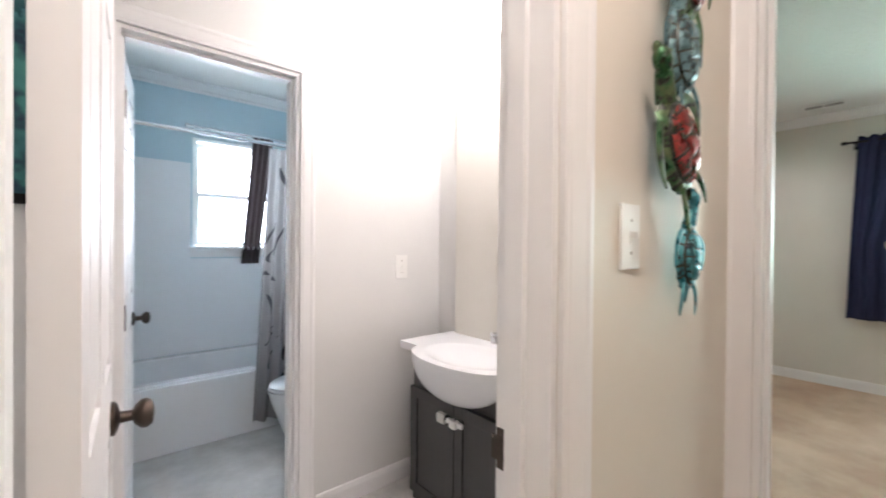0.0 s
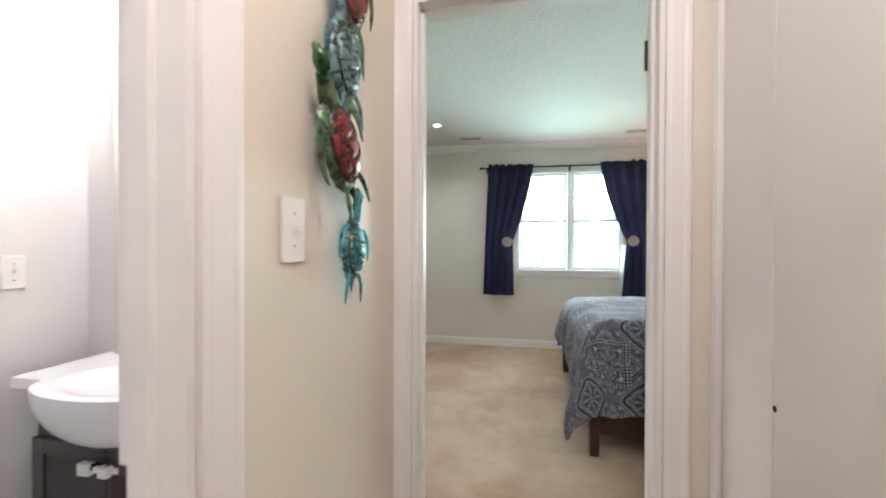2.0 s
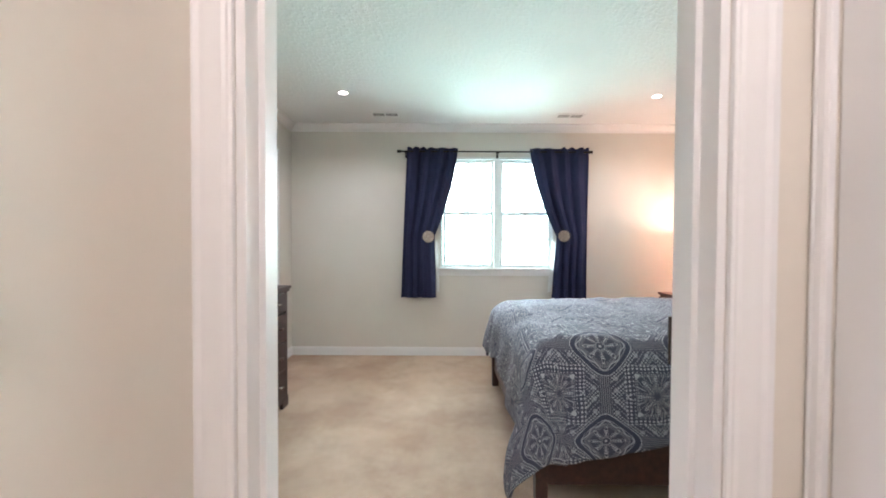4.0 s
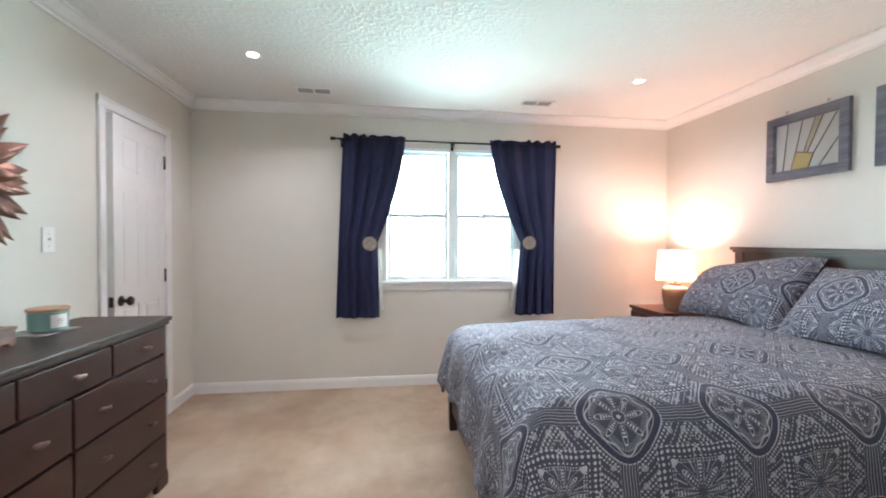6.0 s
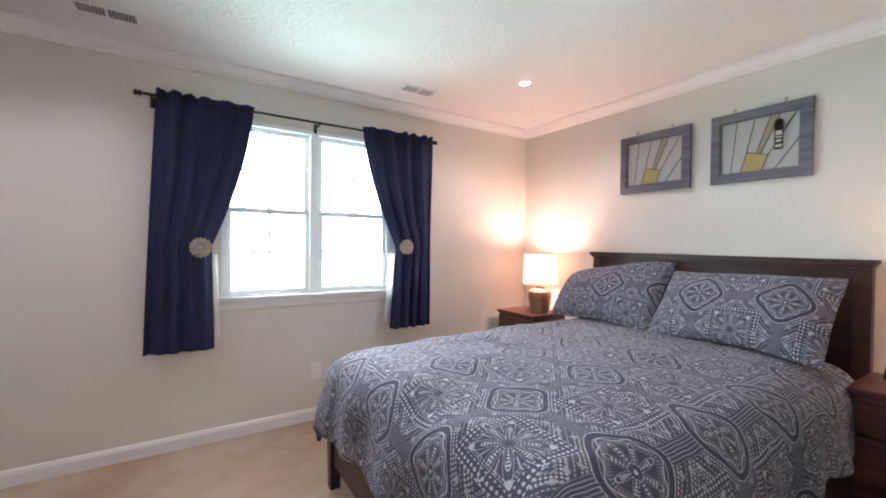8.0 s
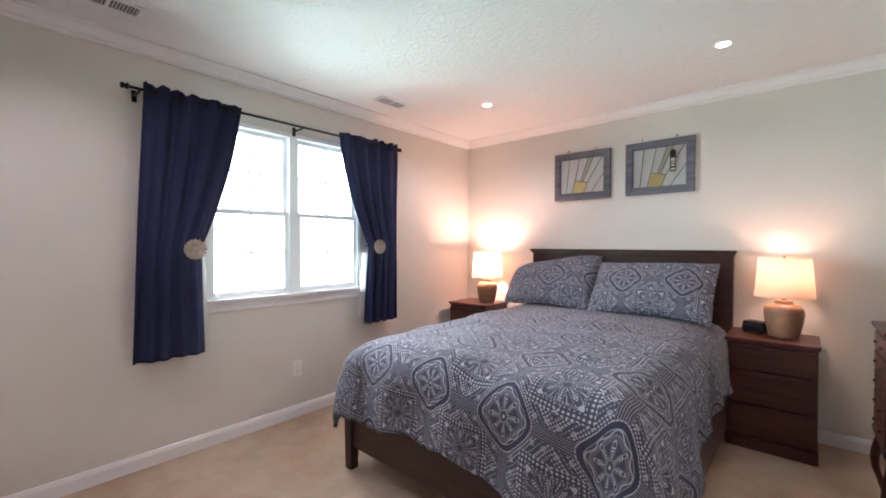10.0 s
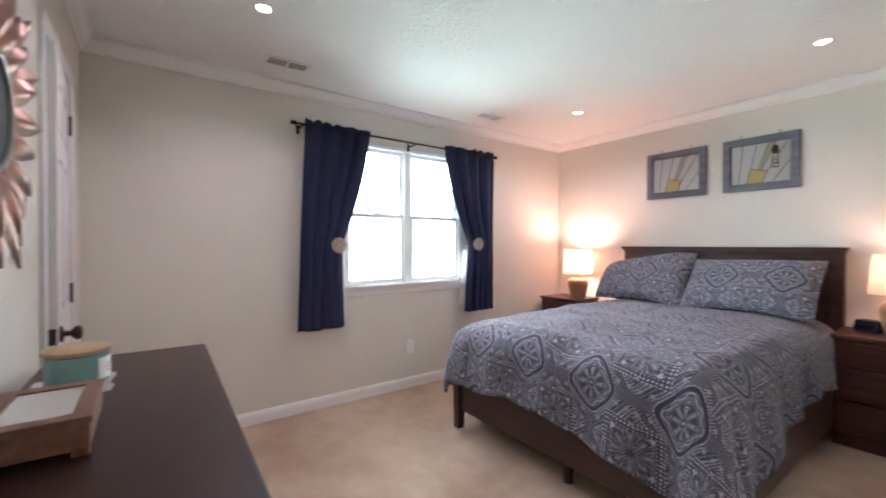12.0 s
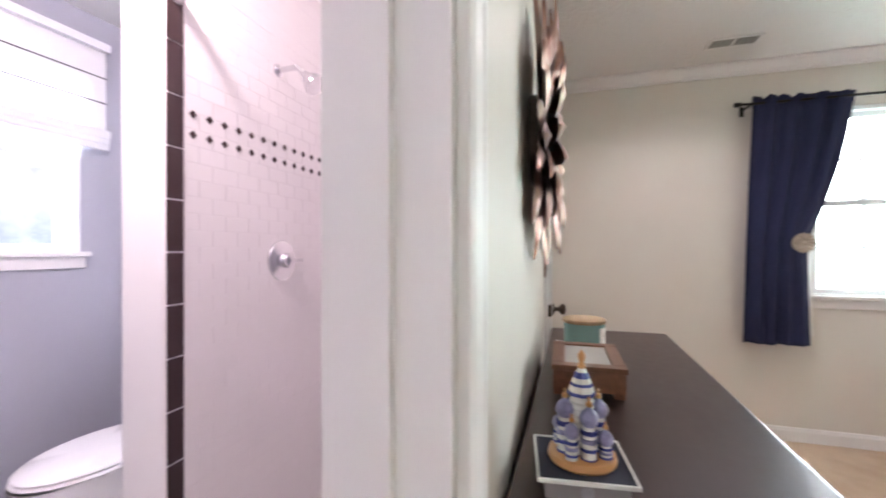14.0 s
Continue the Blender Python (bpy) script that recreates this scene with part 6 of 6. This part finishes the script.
pic = thing("framed_picture", "dark-framed picture in aqua tones", "picture", Matrix.Translation((-0.02, 2.438, 1.66)))
bm = bmesh.new()
for a0, a1, c0, c1 in ((-0.25, -0.22, -0.32, 0.32), (0.22, 0.25, -0.32, 0.32), (-0.22, 0.22, 0.29, 0.32), (-0.22, 0.22, -0.32, -0.29)):
    box(bm, a0, a1, -0.025, -0.0005, c0, c1)
part("frame_board", bm, M_BLACK, pic)
part("print", B(-0.22, 0.22, -0.008, -0.001, -0.29, 0.29), glaze("aqua_print", (0.05, 0.16, 0.18), (0.08, 0.30, 0.26), (0.03, 0.06, 0.09), 5), pic)


# ---------------------------------------------------------------- tub room
def make_tub():
    ob = thing("bathtub", "white enamel alcove bathtub", "bathtub", Matrix.Translation((0.838, 3.86, 0.0065)))
    bm = bmesh.new()
    box(bm, -0.93, 0.93, -0.375, -0.335, 0.0, 0.395, 0.012)
    box(bm, -0.93, 0.93, -0.345, -0.285, 0.378, 0.405, 0.008)
    box(bm, -0.93, 0.93, 0.30, 0.37, 0.0, 0.400, 0.008)
    box(bm, -0.93, -0.86, -0.335, 0.30, 0.0, 0.400)
    box(bm, 0.86, 0.93, -0.335, 0.30, 0.0, 0.400)
    box(bm, -0.86, 0.86, -0.335, 0.30, 0.0, 0.09)
    part("shell", bm, M_TUB, ob)
    part("overflow", lathe(bmesh.new(), [(0.035, 0), (0.034, 0.006), (0.005, 0.010)], Matrix.Translation((-0.8595, 0, 0.33)) @ Matrix.Rotation(radians(90), 4, "Y"), 16), M_CHROME, ob)
    bm = bmesh.new()
    box(bm, -0.095, 0.836, 4.226, 4.2395, 0.408, 1.83)
    box(bm, 0.836, 1.514, 4.226, 4.2395, 0.408, 1.115)
    box(bm, 1.514, 1.770, 4.226, 4.2395, 0.408, 1.83)
    box(bm, -0.0995, -0.088, 3.48, 4.226, 0.408, 1.83)
    setting("trim_tub_surround", bm, M_SURROUND, "glossy white tub surround panels", "wall panel")


make_tub()


def rings_rod(name, x0, x1, y, z, r, material, label):
    ob = thing(name, label, "rod", Matrix.Translation((0, y, z)))
    part("pole", tube(bmesh.new(), (x0, 0, 0), (x1, 0, 0), r, seg=14), material, ob, smooth=True)
    for x, s in ((x0, 1), (x1, -1)):
        part("flange", tube(bmesh.new(), (x, 0, 0), (x + 0.012 * s, 0, 0), r * 2.2, seg=16), material, ob)
    return ob


rings_rod("shower_rod", -0.099, 1.774, 3.490, 1.893, 0.0125, M_CHROME, "chrome shower curtain rod over the tub")
rings_rod("cafe_rod", 0.80, 1.55, 4.205, 2.10, 0.010, M_CHROME, "short metal rod over the tub room window")

bm = bmesh.new()
sheet(bm, lambda u, v: Vector((1.175 + 0.30 * u - 0.11 * v * (1 - u), 3.485 + 0.030 * math.sin(u * 2 * math.pi * 5) * (0.5 + 0.5 * v) - 0.045 * v, 1.865 + (0.08 - 1.865) * v)), 70, 24)
sc = tagged(part("shower_curtain", bm, M_SHOWERC, smooth=True), "grey shower curtain with a dark branch print, drawn aside", "shower curtain")
rnd = random.Random(11)
for i in range(38):
    z = 0.15 + 1.58 * i / 38
    u = rnd.uniform(0.1, 0.9)
    bm = bmesh.new()

    def spr(a, v, u=u, z=z):
        uu = min(1, max(0, u + (v - 0.5) * (0.02 + 0.045 * math.sin(a * math.pi)) + 0.06 * math.sin(a * 3 + z * 9)))
        zz = z + (0.09 + 0.06 * math.sin(z * 17)) * a
        vv = (1.865 - zz) / 1.785
        return Vector((1.175 + 0.30 * uu - 0.11 * vv * (1 - uu), 3.485 + 0.030 * math.sin(uu * 2 * math.pi * 5) * (0.5 + 0.5 * vv) - 0.045 * vv - 0.0025, zz + 0.02 * (v - 0.5) * math.sin(a * math.pi)))

    sheet(bm, spr, 8, 6)
    part("printed_leaf", bm, M_SPRIG, sc)

bm = bmesh.new()
sheet(bm, lambda u, v: Vector((1.265 + 0.16 * u - (0.085 + 0.03 * u) * v, 4.195 + 0.014 * math.sin(u * 22), 2.095 + (1.07 - 2.095) * v)), 40, 14)
tagged(part("window_curtain", bm, M_BROWNC, smooth=True), "dark brown curtain beside the tub room window", "curtain")


def make_toilet(m, label):
    """Local: the bowl looks towards -x, the tank stands at x = 0.55 to 0.72."""
    ob = thing("toilet", label, "toilet", m, "toilets")
    bm = bmesh.new()
    sheet(bm, lambda u, v: Vector((0.24 + (0.12 + 0.115 * v ** 0.8) * 1.25 * math.cos(2 * math.pi * u) - 0.02 * v, (0.10 + 0.085 * v ** 0.8) * math.sin(2 * math.pi * u), 0.385 * v)), 32, 12)
    part("bowl", bm, M_TUB, ob, smooth=True)
    for z0, z1, g, nm in ((0.386, 0.402, 1.0, "seat"), (0.403, 0.422, 0.985, "lid")):
        bm = bmesh.new()
        rings = [(1.0, z0), (1.02, (z0 + z1) / 2), (0.97, z1), (0.4, z1 + 0.004)]
        lathe(bm, [(r * g, z) for r, z in rings], Matrix.Translation((0.225, 0, 0)) @ Matrix.Diagonal((0.285, 0.19, 1, 1)), 32)
        part(nm, bm, M_TUB, ob, smooth=True)
    part("tank", B(0.545, 0.70, -0.20, 0.20, 0.36, 0.72, 0.02), M_TUB, ob)
    part("tank_lid", B(0.535, 0.705, -0.21, 0.21, 0.722, 0.755, 0.012), M_TUB, ob)
    part("pedestal", B(0.30, 0.56, -0.09, 0.09, 0.0, 0.36, 0.03), M_TUB, ob)
    part("flush_handle", B(0.525, 0.545, 0.10, 0.16, 0.64, 0.655, 0.004), M_CHROME, ob)


make_toilet(Matrix.Translation((1.125, 3.13, 0.0065)) @ Matrix.Diagonal((0.88, 0.92, 0.93, 1)), "white toilet with closed lid beside the bathtub")
make_toilet(Matrix.Translation((3.20, 3.98, 0.0045)), "white toilet with closed lid beside the shower wall")


# ---------------------------------------------------------------- shower bath
def make_roman():
    ob = thing("roman_shade", "white folded roman shade half drawn over the bath window", "window shade", Matrix.Translation((3.36, 4.485, 0)))
    bm = bmesh.new()

    def fn(u, v):
        z = 2.26 - 0.46 * v
        return Vector((-0.40 + 0.80 * u, -0.012 - 0.004 * math.sin(v * math.pi * 3) ** 2, z))

    sheet(bm, fn, 4, 24)
    part("cloth", bm, M_BLIND, ob, smooth=True)
    for i in range(3):
        part("fold", B(-0.402, 0.402, -0.050 + 0.006 * i, -0.010, 1.80 - 0.028 * i, 1.845 - 0.028 * i, 0.010), M_BLIND, ob)
    for z in (2.12, 1.99):
        part("batten", B(-0.400, 0.400, -0.0185, -0.0165, z - 0.003, z + 0.003), M_SPRIG, ob)
    part("headrail", B(-0.405, 0.405, -0.045, -0.002, 2.255, 2.295, 0.004), M_BLIND, ob)


make_roman()
sr = thing("shower_rod", "white tension rod across the shower opening", "rod", Matrix.Translation((3.135, 0, 1.965)))
part("pole", tube(bmesh.new(), (0, 3.261, 0), (0, N_Y + 0.121, 0), 0.014, seg=16), M_TRIM, sr, smooth=True)
part("end_cup", tube(bmesh.new(), (0, 3.261, 0), (0, 3.225, 0), 0.022, 0.018, 16), M_TRIM, sr, smooth=True)
part("end_cup", tube(bmesh.new(), (0, N_Y + 0.121, 0), (0, N_Y + 0.157, 0), 0.022, 0.018, 16), M_TRIM, sr, smooth=True)

sh = thing("wall_shower", "chrome shower head on a bent arm", "shower head", Matrix.Translation((3.575, 3.253, 1.935)))
part("flange", lathe(bmesh.new(), [(0.026, 0), (0.024, 0.006), (0.010, 0.012)], Matrix.Rotation(radians(90), 4, "X"), 18), M_CHROME, sh, smooth=True)
bm = bmesh.new()
tube(bm, (0, -0.004, 0), (0, -0.085, 0.004), 0.0105, seg=12)
tube(bm, (0, -0.080, 0.006), (0.0, -0.125, -0.032), 0.0105, seg=12)
part("arm", bm, M_CHROME, sh, smooth=True)
bm = lathe(bmesh.new(), [(0.014, 0.0), (0.020, 0.02), (0.038, 0.050), (0.044, 0.070), (0.042, 0.078), (0.003, 0.080)], Matrix.Translation((0, -0.118, -0.026)) @ Matrix.Rotation(radians(135), 4, "X"), 24)
part("head", bm, M_CHROME, sh, "round chrome rose", smooth=True)
sv = thing("shower_valve", "round chrome shower valve with a lever", "shower valve", Matrix.Translation((3.595, 3.253, 1.184)))
part("plate", lathe(bmesh.new(), [(0.080, 0), (0.078, 0.006), (0.050, 0.012), (0.030, 0.016), (0.028, 0.045), (0.005, 0.052)], Matrix.Rotation(radians(90), 4, "X"), 32), M_CHROME, sv, smooth=True)
part("lever", B(-0.006, 0.075, -0.050, -0.036, -0.008, 0.008, 0.005), M_CHROME, sv)

# tiled shower wall: single tiles near the opening, the rest joined
tw = setting("shower_tile_wall", B(3.102, 4.139, 3.2545, 3.2615, 0.0, 2.43), M_GROUT, "white glazed brick-bond tile wall with dark diamond bands", "tile wall")
TW, TH, GAP = 0.1035, 0.0515, 0.0008


def tile_mesh(w, h, d, name, material):
    bm = B(-w / 2, w / 2, -d, 0.0, -h / 2, h / 2)
    me = bpy.data.meshes.new(name)
    es = [e for e in bm.edges if all(v.co.y < -d * 0.5 for v in e.verts)]
    bmesh.ops.bevel(bm, geom=es, offset=0.0005, segments=1, affect="EDGES")
    bmesh.ops.recalc_face_normals(bm, faces=bm.faces[:])
    bm.to_mesh(me)
    bm.free()
    me.materials.append(material)
    return me


full, half_t = tile_mesh(TW - GAP, TH - GAP, 0.0010, "tile", M_TILE), tile_mesh(TW / 2 - GAP, TH - GAP, 0.0010, "half_tile", M_TILE)
rest = bmesh.new()
count = 0
X0, X1 = 3.160, 4.135
for r in range(int(2.42 / TH)):
    z = (r + 0.5) * TH
    x = X0
    first = r % 2 == 1
    while x < X1 - 0.02:
        w = TW / 2 if first else min(TW, X1 - x)
        me = half_t if first else full
        first = False
        if 0.62 < z < 2.05 and x < 3.95 and count < 300 and abs(w - TW) < 1e-3 or (me is half_t and 0.62 < z < 2.05):
            o = new("tile", me)
            o.parent = tw
            o.location = (x + w / 2, 3.2545, z)
            count += 1
        else:
            box(rest, x + GAP / 2, x + w - GAP / 2, 3.2525, 3.2546, z - TH / 2 + GAP / 2, z + TH / 2 - GAP / 2)
        x += w
o = part("far_tiles", rest, M_TILE, tw)
o["kind"] = "stuff"
dia = tile_mesh(0.0185, 0.0185, 0.0036, "diamond_tile", M_TILE_D)
for i in range(16):
    for z in (1.640, 1.578):
        o = new("diamond_tile", dia)
        o.parent = tw
        o.matrix_local = Matrix.Translation((3.190 + 0.0605 * i, 3.2540, z)) @ Matrix.Rotation(radians(45), 4, "Y")
trim_me = tile_mesh(0.052, 0.1485, 0.0042, "edge_tile", M_TILE_D)
for i in range(16):
    o = new("edge_tile", trim_me)
    o.parent = tw
    o.location = (3.130, 3.2545, 0.0775 + 0.1525 * i)
sc2 = setting("shower_end_wall", B(4.128, 4.139, N_Y + 0.125, 3.254, 0.0, 2.43), M_TILE, "white glazed shower end wall", "tile wall")
setting("shower_curb", B(3.08, 3.18, N_Y + 0.121, 3.254, 0.004, 0.12, 0.01), M_TILE, "white tiled shower curb", "curb")
lamp("bath_light", "POINT", Matrix.Translation((2.7, 3.1, 2.36)), 52.0, (1.0, 0.90, 0.85), 0.08)
bl = thing("bath_ceiling_light", "round white ceiling light in the shower bath", "ceiling light", Matrix.Translation((2.7, 3.1, CEIL)))
part("dome", lathe(bmesh.new(), [(0.13, 0.0), (0.13, -0.012), (0.10, -0.035), (0.03, -0.045)], None, 28), glow_mat("ceiling_light_glass", (1, 0.9, 0.8), 4.0), bl, smooth=True)
